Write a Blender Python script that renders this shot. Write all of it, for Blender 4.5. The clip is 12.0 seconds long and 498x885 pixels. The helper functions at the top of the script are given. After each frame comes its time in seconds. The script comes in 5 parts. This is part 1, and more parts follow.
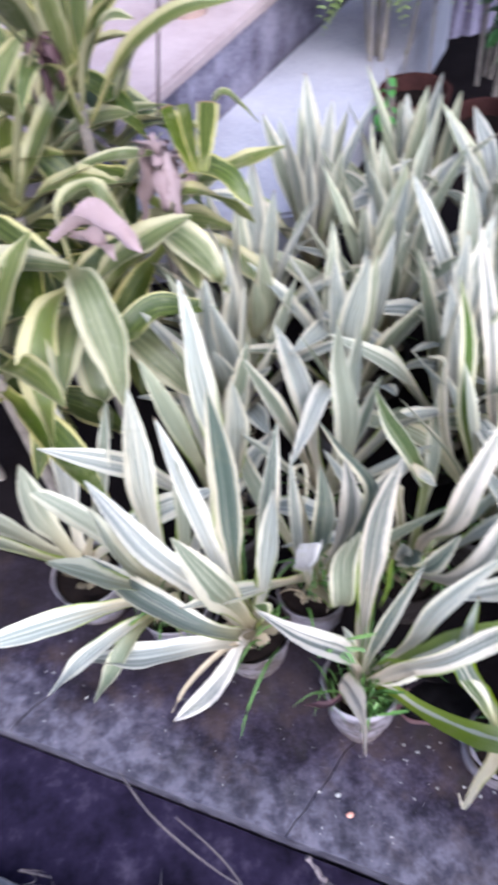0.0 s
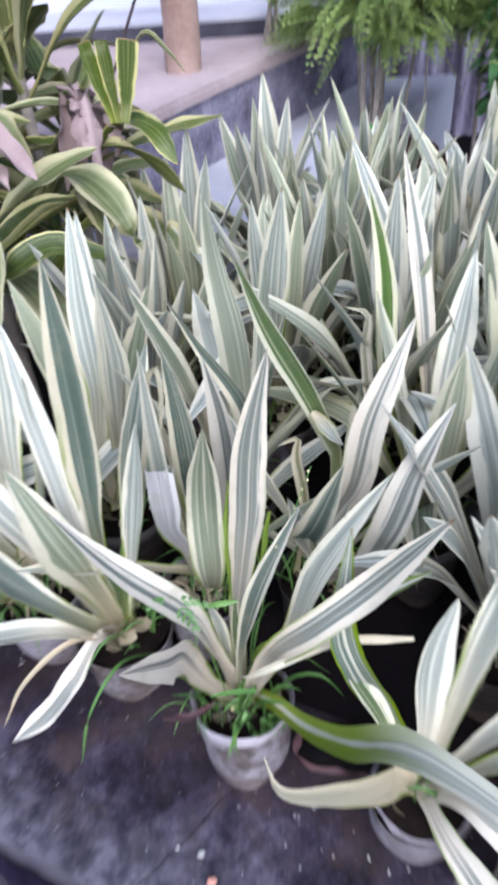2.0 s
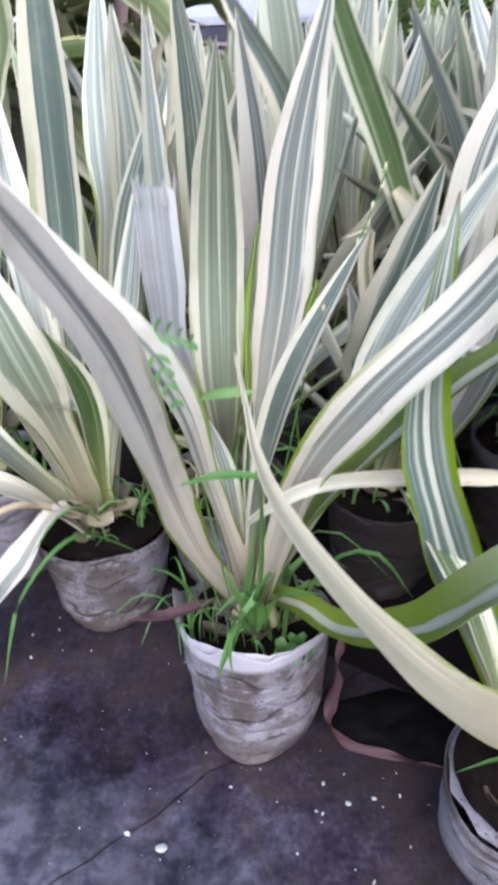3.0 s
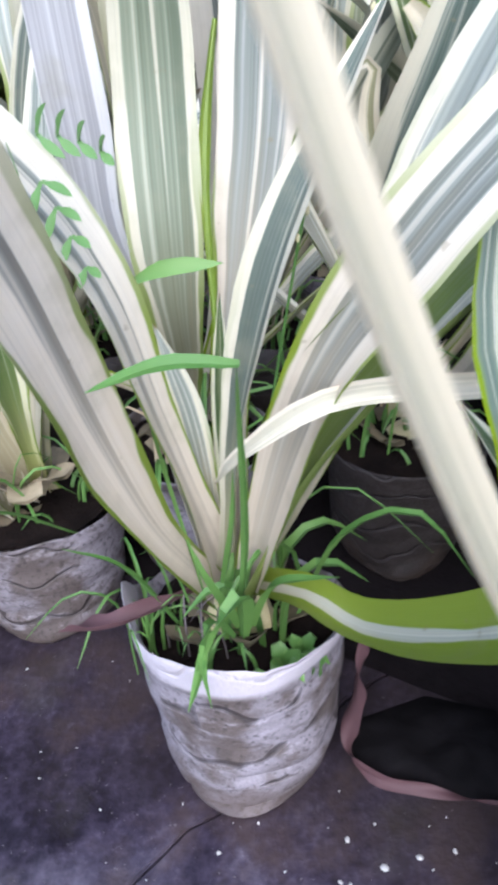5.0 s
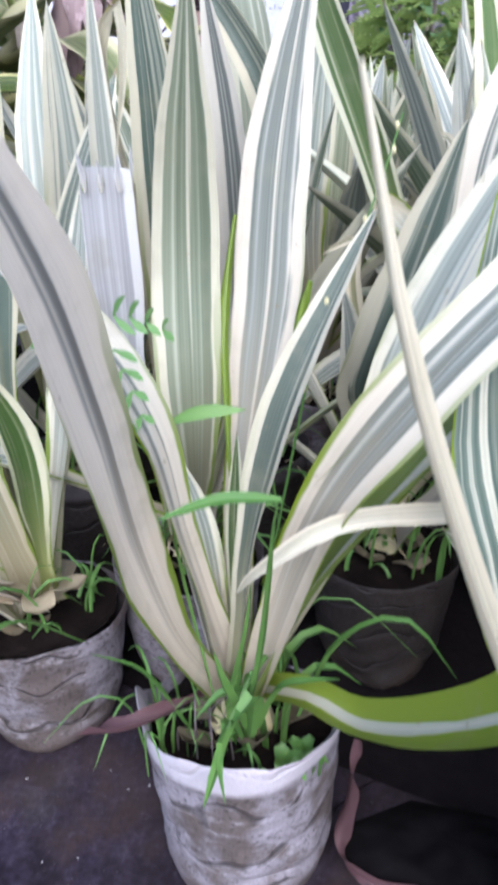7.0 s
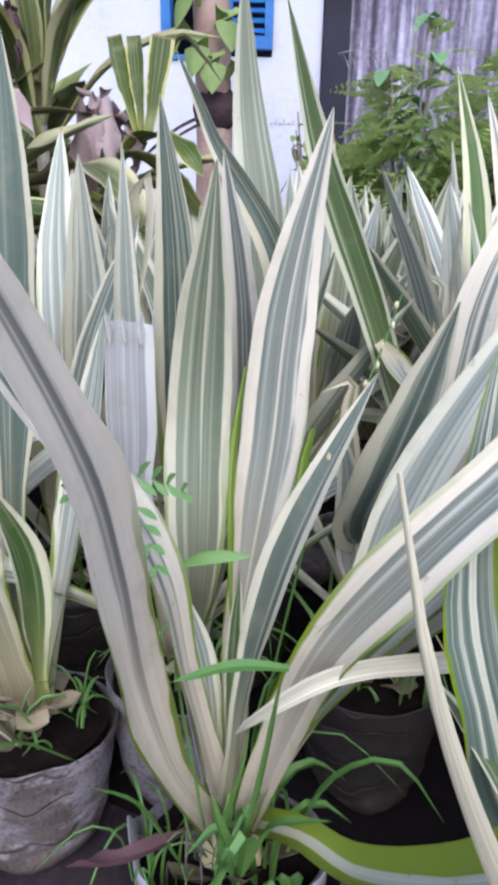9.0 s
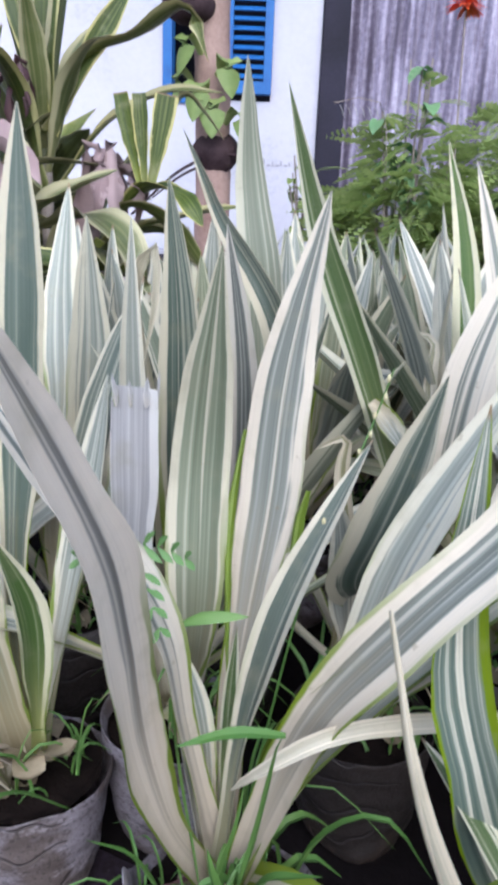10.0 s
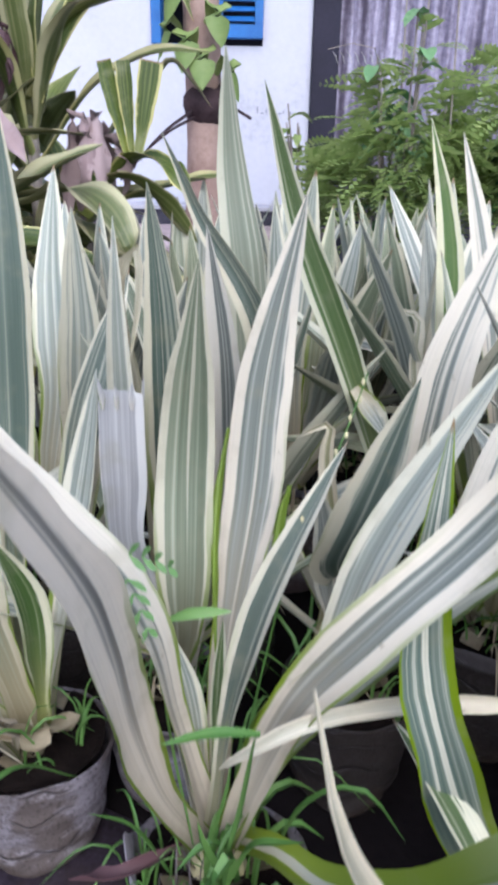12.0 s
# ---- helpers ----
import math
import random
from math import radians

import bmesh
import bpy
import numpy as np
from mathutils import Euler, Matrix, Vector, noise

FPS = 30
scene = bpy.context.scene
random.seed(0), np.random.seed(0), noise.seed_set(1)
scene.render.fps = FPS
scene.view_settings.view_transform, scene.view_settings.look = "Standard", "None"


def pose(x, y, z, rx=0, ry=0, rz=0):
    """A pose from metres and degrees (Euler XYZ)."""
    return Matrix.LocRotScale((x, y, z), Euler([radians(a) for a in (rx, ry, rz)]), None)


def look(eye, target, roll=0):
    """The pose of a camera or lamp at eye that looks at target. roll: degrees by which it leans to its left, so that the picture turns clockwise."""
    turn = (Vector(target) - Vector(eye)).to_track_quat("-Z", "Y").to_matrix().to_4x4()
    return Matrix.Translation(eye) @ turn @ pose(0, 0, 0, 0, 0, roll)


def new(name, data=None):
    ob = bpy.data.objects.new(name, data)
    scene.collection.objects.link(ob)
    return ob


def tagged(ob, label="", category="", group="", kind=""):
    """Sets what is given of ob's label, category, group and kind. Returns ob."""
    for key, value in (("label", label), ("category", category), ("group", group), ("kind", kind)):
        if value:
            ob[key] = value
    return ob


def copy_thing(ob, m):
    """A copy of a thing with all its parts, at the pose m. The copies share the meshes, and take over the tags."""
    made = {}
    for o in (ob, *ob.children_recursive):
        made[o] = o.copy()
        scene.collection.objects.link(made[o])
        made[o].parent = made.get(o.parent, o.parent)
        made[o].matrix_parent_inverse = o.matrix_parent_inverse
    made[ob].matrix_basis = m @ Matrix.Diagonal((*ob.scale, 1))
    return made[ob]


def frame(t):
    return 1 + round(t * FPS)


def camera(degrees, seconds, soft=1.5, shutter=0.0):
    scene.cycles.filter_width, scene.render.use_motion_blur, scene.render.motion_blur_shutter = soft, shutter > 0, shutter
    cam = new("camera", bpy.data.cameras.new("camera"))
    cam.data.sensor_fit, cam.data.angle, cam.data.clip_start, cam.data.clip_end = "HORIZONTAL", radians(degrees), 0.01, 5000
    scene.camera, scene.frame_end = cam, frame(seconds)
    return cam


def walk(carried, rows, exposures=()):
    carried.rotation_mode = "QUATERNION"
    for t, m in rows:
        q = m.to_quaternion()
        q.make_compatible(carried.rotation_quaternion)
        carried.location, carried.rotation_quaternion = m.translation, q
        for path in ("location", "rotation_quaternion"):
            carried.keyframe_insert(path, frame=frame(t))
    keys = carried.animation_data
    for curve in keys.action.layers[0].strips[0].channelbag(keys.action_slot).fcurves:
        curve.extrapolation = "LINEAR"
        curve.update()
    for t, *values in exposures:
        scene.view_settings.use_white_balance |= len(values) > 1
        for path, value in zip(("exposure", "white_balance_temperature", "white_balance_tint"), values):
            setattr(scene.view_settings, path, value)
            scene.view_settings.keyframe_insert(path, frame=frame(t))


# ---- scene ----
cam = camera(39.0, 12.0, soft=4.1, shutter=0.7)
PATH = [
    (0, (-0.1507, -0.4203, 1.4850), (-0.1513, 0.8085, -0.0930), -6.81),
    (0.5, (-0.1034, -0.4525, 1.4532), (0.0299, 0.7586, -0.1329), -4.87),
    (1, (0.0001, -0.5354, 1.4457), (-0.0636, 0.6630, -0.1543), -6.91),
    (1.5, (0.0923, -0.5583, 1.3445), (-0.0617, 0.6549, -0.2380), -8.58),
    (2, (0.0603, -0.5116, 1.1110), (0.0107, 0.9938, -0.2048), -3.95),
    (2.5, (0.0847, -0.4937, 0.8044), (-0.0801, 1.1388, -0.3392), -4.14),
    (3, (0.0784, -0.4525, 0.6538), (-0.1609, 1.2006, -0.4462), -2.28),
    (3.5, (0.0798, -0.4123, 0.5921), (-0.1595, 1.2372, -0.5133), -0.99),
    (5.3, (0.0457, -0.3051, 0.5070), (-0.1300, 1.3165, -0.6505), -4.44),
    (5.5, (0.0372, -0.3076, 0.5112), (-0.1027, 1.2999, -0.6706), -3.22),
    (6, (0.0357, -0.3104, 0.5131), (-0.0824, 1.3142, -0.6474), -2.63),
    (6.5, (0.0255, -0.3485, 0.5252), (-0.0408, 1.3947, -0.4531), -2.05),
    (7, (0.0347, -0.3643, 0.5513), (-0.0393, 1.4352, -0.3184), -1.57),
    (7.2, (0.0336, -0.3624, 0.5644), (-0.0358, 1.4459, -0.2871), -1.26),
    (8.8, (0.0221, -0.3816, 0.6022), (-0.0047, 1.4971, -0.0831), 1.27),
    (9, (0.0210, -0.3773, 0.6034), (-0.0096, 1.5087, -0.0615), 1.29),
    (9.5, (0.0201, -0.3784, 0.6114), (-0.0048, 1.5194, -0.0195), 1.49),
    (10, (0.0152, -0.3923, 0.6341), (0.0052, 1.5196, 0.0473), 2.40),
    (10.5, (0.0132, -0.4068, 0.6567), (0.0027, 1.5092, 0.0833), 2.50),
    (11, (0.0056, -0.4082, 0.6519), (-0.0332, 1.4902, 0.0239), 2.51),
    (11.5, (0.0232, -0.4054, 0.6444), (0.0176, 1.4658, -0.0617), 2.04),
    (12, (0.0297, -0.4006, 0.6794), (0.0173, 1.4624, -0.0482), 1.24),
]
walk(cam, [(t, look(eye, target, roll)) for t, eye, target, roll in PATH], [(0.0, 1.52, 5500, 12), (1.0, 1.50, 5500, 10), (2.5, 1.18, 5500, 7), (3.5, 1.34, 5450, 7), (5.5, 1.58, 5450, 7), (7.2, 1.38, 5450, 8), (9.0, 1.04, 5500, 8), (12.0, 1.00, 5500, 7)])

# ---- light ----
world = bpy.data.worlds.new("sky")
scene.world = world
world.use_nodes = True
wn = world.node_tree.nodes
sky = wn.new("ShaderNodeTexSky")
sky.sky_type = "NISHITA"
sky.sun_disc = False
sky.sun_elevation = radians(46)
sky.sun_rotation = radians(170)
sky.air_density, sky.dust_density, sky.ozone_density = 1.0, 4.0, 1.0
wn["Background"].inputs["Strength"].default_value = 0.15
world.node_tree.links.new(sky.outputs[0], wn["Background"].inputs["Color"])

sun_data = bpy.data.lights.new("sun", "SUN")
sun_data.energy, sun_data.angle, sun_data.color = 1.5, radians(95), (1.0, 0.96, 0.92)
sun = new("sun", sun_data)
sun.matrix_world = look((0.35, -2.7, 3.12), (0, 0.3, 0))

# ---- materials ----
def material(name, rough=0.6):
    m = bpy.data.materials.new(name)
    m.use_nodes = True
    n, l = m.node_tree.nodes, m.node_tree.links
    b = n["Principled BSDF"]
    b.inputs["Roughness"].default_value = rough
    return m, n, l, b


def ramp(n, stops, interp="LINEAR"):
    r = n.new("ShaderNodeValToRGB")
    r.color_ramp.interpolation = interp
    e = r.color_ramp.elements
    while len(e) < len(stops):
        e.new(0.5)
    for k, (p, c) in zip(e, stops):
        k.position, k.color = p, (*c, 1)
    return r


def maths(n, l, op, a, b=0.0, clamp=False):
    q = n.new("ShaderNodeMath")
    q.operation, q.use_clamp = op, clamp
    for s, v in ((0, a), (1, b)):
        if isinstance(v, (int, float)):
            q.inputs[s].default_value = v
        else:
            l.new(v, q.inputs[s])
    return q.outputs[0]


def mixed(n, l, f, a, b):
    q = n.new("ShaderNodeMix")
    q.data_type = "RGBA"
    for s, v in ((0, f), (6, a), (7, b)):
        if isinstance(v, (int, float)):
            q.inputs[s].default_value = v
        elif isinstance(v, tuple):
            q.inputs[s].default_value = (*v, 1)
        else:
            l.new(v, q.inputs[s])
    return q.outputs[2]


def step(n, l, v, lo, hi):
    q = n.new("ShaderNodeMapRange")
    q.interpolation_type = "SMOOTHSTEP"
    l.new(v, q.inputs[0])
    q.inputs[1].default_value, q.inputs[2].default_value = lo, hi
    return q.outputs[0]


def grain(n, l, scale, detail=4, vector=None, rough=0.6):
    q = n.new("ShaderNodeTexNoise")
    q.inputs["Scale"].default_value, q.inputs["Detail"].default_value, q.inputs["Roughness"].default_value = scale, detail, rough
    if vector is None:
        vector = n.new("ShaderNodeTexCoord").outputs["Object"]
    l.new(vector, q.inputs["Vector"])
    return q.outputs["Fac"]


def relief(n, l, b, height, strength=0.3, distance=0.002):
    q = n.new("ShaderNodeBump")
    q.inputs["Strength"].default_value, q.inputs["Distance"].default_value = strength, distance
    l.new(height, q.inputs["Height"])
    l.new(q.outputs[0], b.inputs["Normal"])


def stained(name, stops, scale, fine, rough=0.7, bump=0.4, distance=0.003, metal=0.0):
    """A stony or weathered surface: large stains through a ramp, fine grain over it."""
    m, n, l, b = material(name, rough)
    big, small = grain(n, l, scale, 6), grain(n, l, fine, 3)
    mix = maths(n, l, "ADD", maths(n, l, "MULTIPLY", big, 0.75), maths(n, l, "MULTIPLY", small, 0.25))
    r = ramp(n, stops)
    l.new(mix, r.inputs[0])
    l.new(r.outputs[0], b.inputs["Base Color"])
    b.inputs["Metallic"].default_value = metal
    b.inputs["Specular IOR Level"].default_value = 0.06 if rough > 0.8 else 0.35
    relief(n, l, b, mix, bump, distance)
    return m


def strap_leaf(name, green, pale, white, rim, margin, stripes, base, translucent=0.47, soft=0.07, foot=0.62, edging=None, lines=0.4, rolled=0.86, rise=0.75):
    """A long striped leaf: u runs across it, v from base to tip. margin and stripes: where white begins; foot: how far up the cream base reaches."""
    m, n, l, b = material(name, 0.42)
    b.inputs["Specular IOR Level"].default_value = 0.5
    uv = n.new("ShaderNodeSeparateXYZ")
    l.new(n.new("ShaderNodeTexCoord").outputs["UV"], uv.inputs[0])
    u, v = uv.outputs[0], uv.outputs[1]
    rnd = n.new("ShaderNodeObjectInfo").outputs["Random"]
    rnd2 = maths(n, l, "FRACT", maths(n, l, "MULTIPLY", rnd, 7.3))
    rnd3 = maths(n, l, "FRACT", maths(n, l, "MULTIPLY", rnd, 23.7))
    side = maths(n, l, "MULTIPLY", maths(n, l, "SUBTRACT", u, 0.5), 2.0)
    across = maths(n, l, "ABSOLUTE", side)

    def along(ku, kv, far=0.0):
        c = n.new("ShaderNodeCombineXYZ")
        l.new(maths(n, l, "ADD", maths(n, l, "MULTIPLY", u, ku), maths(n, l, "MULTIPLY", rnd, 61.0)), c.inputs[0])
        l.new(maths(n, l, "MULTIPLY", v, kv), c.inputs[1])
        l.new(maths(n, l, "ADD", maths(n, l, "MULTIPLY", rnd, 17.0), far), c.inputs[2])
        return c.outputs[0]

    band = grain(n, l, 1.5, 2, along(4.6, 0.35), 0.5)
    thin = grain(n, l, 1.0, 2, along(12.5, 0.45), 0.5)
    fine = grain(n, l, 1.0, 2, along(33.0, 0.8, 3.0), 0.5)
    thread = grain(n, l, 1.0, 2, along(90.0, 2.0))
    drift = grain(n, l, 1.0, 3, along(1.3, 3.2, 9.0), 0.6)
    # the grey-green core: darker and paler ribs side by side
    tone = mixed(n, l, step(n, l, thin, 0.40, 0.66), green, pale)
    tone = mixed(n, l, maths(n, l, "MULTIPLY", step(n, l, fine, 0.50, 0.62), 0.35), tone, pale)
    # the pale margin's width differs from leaf to leaf, side to side and along it, with a streaky inner border
    shift = maths(n, l, "MULTIPLY", maths(n, l, "SUBTRACT", rnd3, 0.5), 0.40)
    edge = maths(n, l, "ABSOLUTE", maths(n, l, "ADD", side, shift))
    edge = maths(n, l, "SUBTRACT", edge, maths(n, l, "MULTIPLY", maths(n, l, "SUBTRACT", rnd, 0.5), 0.25))
    edge = maths(n, l, "ADD", edge, maths(n, l, "MULTIPLY", maths(n, l, "SUBTRACT", drift, 0.5), 0.55))
    edge = maths(n, l, "ADD", edge, maths(n, l, "MULTIPLY", maths(n, l, "SUBTRACT", thin, 0.5), 0.45))
    line = maths(n, l, "MULTIPLY", step(n, l, band, stripes, stripes + 0.06), 0.85)
    line = maths(n, l, "MAXIMUM", line, maths(n, l, "MULTIPLY", step(n, l, thin, 0.60, 0.66), lines))
    line = maths(n, l, "MAXIMUM", line, maths(n, l, "MULTIPLY", step(n, l, fine, 0.66, 0.72), lines))
    col = mixed(n, l, line, tone, white)
    col = mixed(n, l, step(n, l, edge, margin, margin + soft), col, edging or white)
    # faint lengthwise ribs, a few grey-green threads in the white
    col = mixed(n, l, maths(n, l, "MULTIPLY", step(n, l, thread, 0.45, 0.7), 0.14), col, green)
    col = mixed(n, l, maths(n, l, "MULTIPLY", step(n, l, fine, 0.36, 0.30), 0.18), col, green)
    # cream foot of the leaf, grey stripes still showing through
    up = n.new("ShaderNodeMapRange")
    up.interpolation_type = "SMOOTHSTEP"
    l.new(maths(n, l, "ADD", v, maths(n, l, "MULTIPLY", maths(n, l, "SUBTRACT", thin, 0.5), 0.5)), up.inputs[0])
    up.inputs[1].default_value, up.inputs[2].default_value, up.inputs[3].default_value, up.inputs[4].default_value = foot * 0.1, foot, 0.85, 0.0
    col = mixed(n, l, up.outputs[0], col, base)
    # yellow-green curled rim, in stretches along the lower part of most leaves
    low = n.new("ShaderNodeMapRange")
    low.interpolation_type = "SMOOTHSTEP"
    l.new(v, low.inputs[0])
    low.inputs[1].default_value, low.inputs[2].default_value, low.inputs[3].default_value, low.inputs[4].default_value = rise * 0.47, rise, 0.95, 0.0
    wide = maths(n, l, "ADD", across, maths(n, l, "MULTIPLY", maths(n, l, "SUBTRACT", drift, 0.5), 0.9))
    rimmed = maths(n, l, "MULTIPLY", step(n, l, wide, rolled, rolled + 0.07), step(n, l, rnd2, 0.15, 0.3) if rolled > 0.8 else 1.0)
    col = mixed(n, l, maths(n, l, "MULTIPLY", rimmed, low.outputs[0]), col, rim)
    # dry brown point on some leaves, scattered flecks and scuffs
    col = mixed(n, l, maths(n, l, "MULTIPLY", step(n, l, v, 0.975, 0.995), step(n, l, rnd3, 0.5, 0.7)), col, (0.26, 0.18, 0.11))
    spots = grain(n, l, 120.0, 2)
    col = mixed(n, l, maths(n, l, "MULTIPLY", step(n, l, spots, 0.70, 0.76), 0.35), col, (0.25, 0.2, 0.12))
    scuff = grain(n, l, 26.0, 4)
    col = mixed(n, l, maths(n, l, "MULTIPLY", step(n, l, scuff, 0.52, 0.75), 0.28), col, (0.33, 0.31, 0.22))
    hsv = n.new("ShaderNodeHueSaturation")
    l.new(col, hsv.inputs["Color"])
    l.new(maths(n, l, "ADD", 0.90, maths(n, l, "MULTIPLY", rnd3, 0.18)), hsv.inputs["Value"])
    l.new(maths(n, l, "ADD", 0.85, maths(n, l, "MULTIPLY", rnd2, 0.4)), hsv.inputs["Saturation"])
    col = hsv.outputs[0]
    l.new(col, b.inputs["Base Color"])
    relief(n, l, b, maths(n, l, "ADD", maths(n, l, "MULTIPLY", thread, 0.4), thin), 0.35, 0.0015)
    t = n.new("ShaderNodeBsdfTranslucent")
    l.new(col, t.inputs["Color"])
    mx = n.new("ShaderNodeMixShader")
    mx.inputs[0].default_value = translucent
    l.new(b.outputs[0], mx.inputs[1])
    l.new(t.outputs[0], mx.inputs[2])
    l.new(mx.outputs[0], n["Material Output"].inputs["Surface"])
    return m


def foliage(name, a, b_, translucent=0.3, rough=0.5):
    m, n, l, b = material(name, rough)
    r = n.new("ShaderNodeNewGeometry").outputs["Random Per Island"]
    big = grain(n, l, 30.0, 3)
    col = mixed(n, l, maths(n, l, "MULTIPLY", maths(n, l, "ADD", r, big), 0.5), a, b_)
    l.new(col, b.inputs["Base Color"])
    t = n.new("ShaderNodeBsdfTranslucent")
    l.new(col, t.inputs["Color"])
    mx = n.new("ShaderNodeMixShader")
    mx.inputs[0].default_value = translucent
    l.new(b.outputs[0], mx.inputs[1])
    l.new(t.outputs[0], mx.inputs[2])
    l.new(mx.outputs[0], n["Material Output"].inputs["Surface"])
    return m


LIME = (0.20, 0.27, 0.035)
CREAMY = (0.66, 0.63, 0.53)
M_LEAF = strap_leaf("striped_leaf", (0.225, 0.245, 0.220), (0.42, 0.435, 0.395), CREAMY, LIME, 0.56, 0.60, (0.54, 0.48, 0.36), translucent=0.34)
M_DARKCORE = strap_leaf("dark_cored_leaf", (0.100, 0.128, 0.108), (0.18, 0.21, 0.18), (0.67, 0.63, 0.52), LIME, 0.68, 0.66, (0.40, 0.37, 0.23), foot=0.4)
M_WHITISH = strap_leaf("whitish_leaf", (0.150, 0.165, 0.150), (0.33, 0.34, 0.32), (0.72, 0.67, 0.595), LIME, 0.42, 0.56, (0.60, 0.53, 0.44))
M_CREAM = strap_leaf("broad_cream_leaf", (0.26, 0.245, 0.235), (0.50, 0.47, 0.43), (0.82, 0.75, 0.67), LIME, 0.08, 0.54, (0.62, 0.55, 0.45), soft=0.12, translucent=0.62)
M_GREENCORE = strap_leaf("green_cored_leaf", (0.085, 0.145, 0.045), (0.18, 0.24, 0.10), (0.76, 0.73, 0.58), LIME, 0.54, 0.60, (0.46, 0.47, 0.20))
M_GREENISH = strap_leaf("green_tinged_leaf", (0.175, 0.205, 0.140), (0.32, 0.345, 0.255), (0.66, 0.62, 0.50), LIME, 0.62, 0.62, (0.42, 0.35, 0.22))
M_PALEGREEN = strap_leaf("pale_yellowish_leaf", (0.25, 0.275, 0.20), (0.40, 0.415, 0.32), (0.60, 0.58, 0.45), LIME, 0.62, 0.60, (0.50, 0.45, 0.29), translucent=0.34)
M_UNDERSIDE = strap_leaf("pale_leaf_underside", (0.52, 0.49, 0.39), (0.63, 0.59, 0.49), (0.77, 0.71, 0.60), (0.44, 0.46, 0.2), 0.72, 0.60, (0.73, 0.66, 0.54), soft=0.25, translucent=0.5)
M_GREEN_RIM = strap_leaf("green_rimmed_leaf", (0.56, 0.55, 0.45), (0.66, 0.64, 0.54), (0.77, 0.74, 0.62), LIME, 0.34, 0.56, (0.30, 0.38, 0.07), foot=0.2, edging=(0.17, 0.235, 0.03))
M_LIMEFOOT = strap_leaf("lime_footed_leaf", (0.42, 0.43, 0.38), (0.56, 0.56, 0.50), (0.70, 0.68, 0.59), (0.22, 0.29, 0.035), 0.55, 0.54, (0.62, 0.58, 0.46), foot=0.25, rolled=0.20, rise=0.85)
M_RIMMED = strap_leaf("broad_lime_rimmed_leaf", (0.135, 0.175, 0.15), (0.28, 0.31, 0.27), (0.76, 0.73, 0.64), LIME, 0.72, 0.54, (0.56, 0.53, 0.34), foot=0.3, edging=LIME, translucent=0.5)
M_BLEACHED = strap_leaf("bleached_leaf", (0.42, 0.41, 0.425), (0.60, 0.59, 0.60), (0.78, 0.76, 0.755), LIME, 0.62, 0.60, (0.56, 0.52, 0.48), soft=0.2)
M_DRYSTRIPE = strap_leaf("half_dry_leaf", (0.26, 0.26, 0.15), (0.44, 0.41, 0.28), (0.70, 0.64, 0.52), (0.40, 0.36, 0.14), 0.4, 0.56, (0.48, 0.44, 0.28))
M_YELLOW = strap_leaf("yellow_edged_leaf", (0.085, 0.105, 0.030), (0.155, 0.170, 0.065), (0.43, 0.395, 0.235), (0.40, 0.37, 0.20), 0.50, 0.82, (0.24, 0.23, 0.10), soft=0.34, foot=0.3, translucent=0.28, lines=0.04)
M_OLIVE = strap_leaf("olive_cored_leaf", (0.045, 0.068, 0.014), (0.10, 0.125, 0.030), (0.55, 0.51, 0.24), (0.50, 0.46, 0.22), 0.80, 0.78, (0.20, 0.22, 0.07), soft=0.14, foot=0.3, translucent=0.3, lines=0.1)
M_GRASS = foliage("grass_green", (0.06, 0.155, 0.03), (0.16, 0.28, 0.07), 0.35)
M_SHRUB = foliage("shrub_green", (0.16, 0.25, 0.06), (0.40, 0.46, 0.18), 0.5)
M_LIMEEDGE = foliage("lime_leaf_edge", (0.13, 0.20, 0.02), (0.30, 0.38, 0.06), 0.4)
M_SPRIG = foliage("young_leaf_green", (0.06, 0.26, 0.05), (0.16, 0.42, 0.10), 0.5)
M_PALESPRIG = foliage("pale_leaflet_green", (0.10, 0.24, 0.06), (0.24, 0.38, 0.15), 0.5)
M_OVAL = foliage("oval_leaf_green", (0.12, 0.28, 0.11), (0.32, 0.46, 0.26), 0.45)
M_DARKLEAF = foliage("dark_leaf_green", (0.03, 0.09, 0.03), (0.09, 0.2, 0.06), 0.25)
M_DRY = foliage("dry_straw", (0.30, 0.23, 0.15), (0.5, 0.42, 0.3), 0.2, 0.8)
M_LITTER = foliage("grey_dry_litter", (0.055, 0.045, 0.05), (0.15, 0.125, 0.13), 0.15, 0.85)
M_PINK = foliage("dry_pink_petal", (0.20, 0.13, 0.135), (0.44, 0.335, 0.345), 0.3, 0.8)
M_RIBBON = foliage("dry_red_leaf", (0.035, 0.015, 0.020), (0.10, 0.045, 0.052), 0.2, 0.7)
M_RED = foliage("red_petal", (0.7, 0.07, 0.02), (0.85, 0.16, 0.04), 0.3)
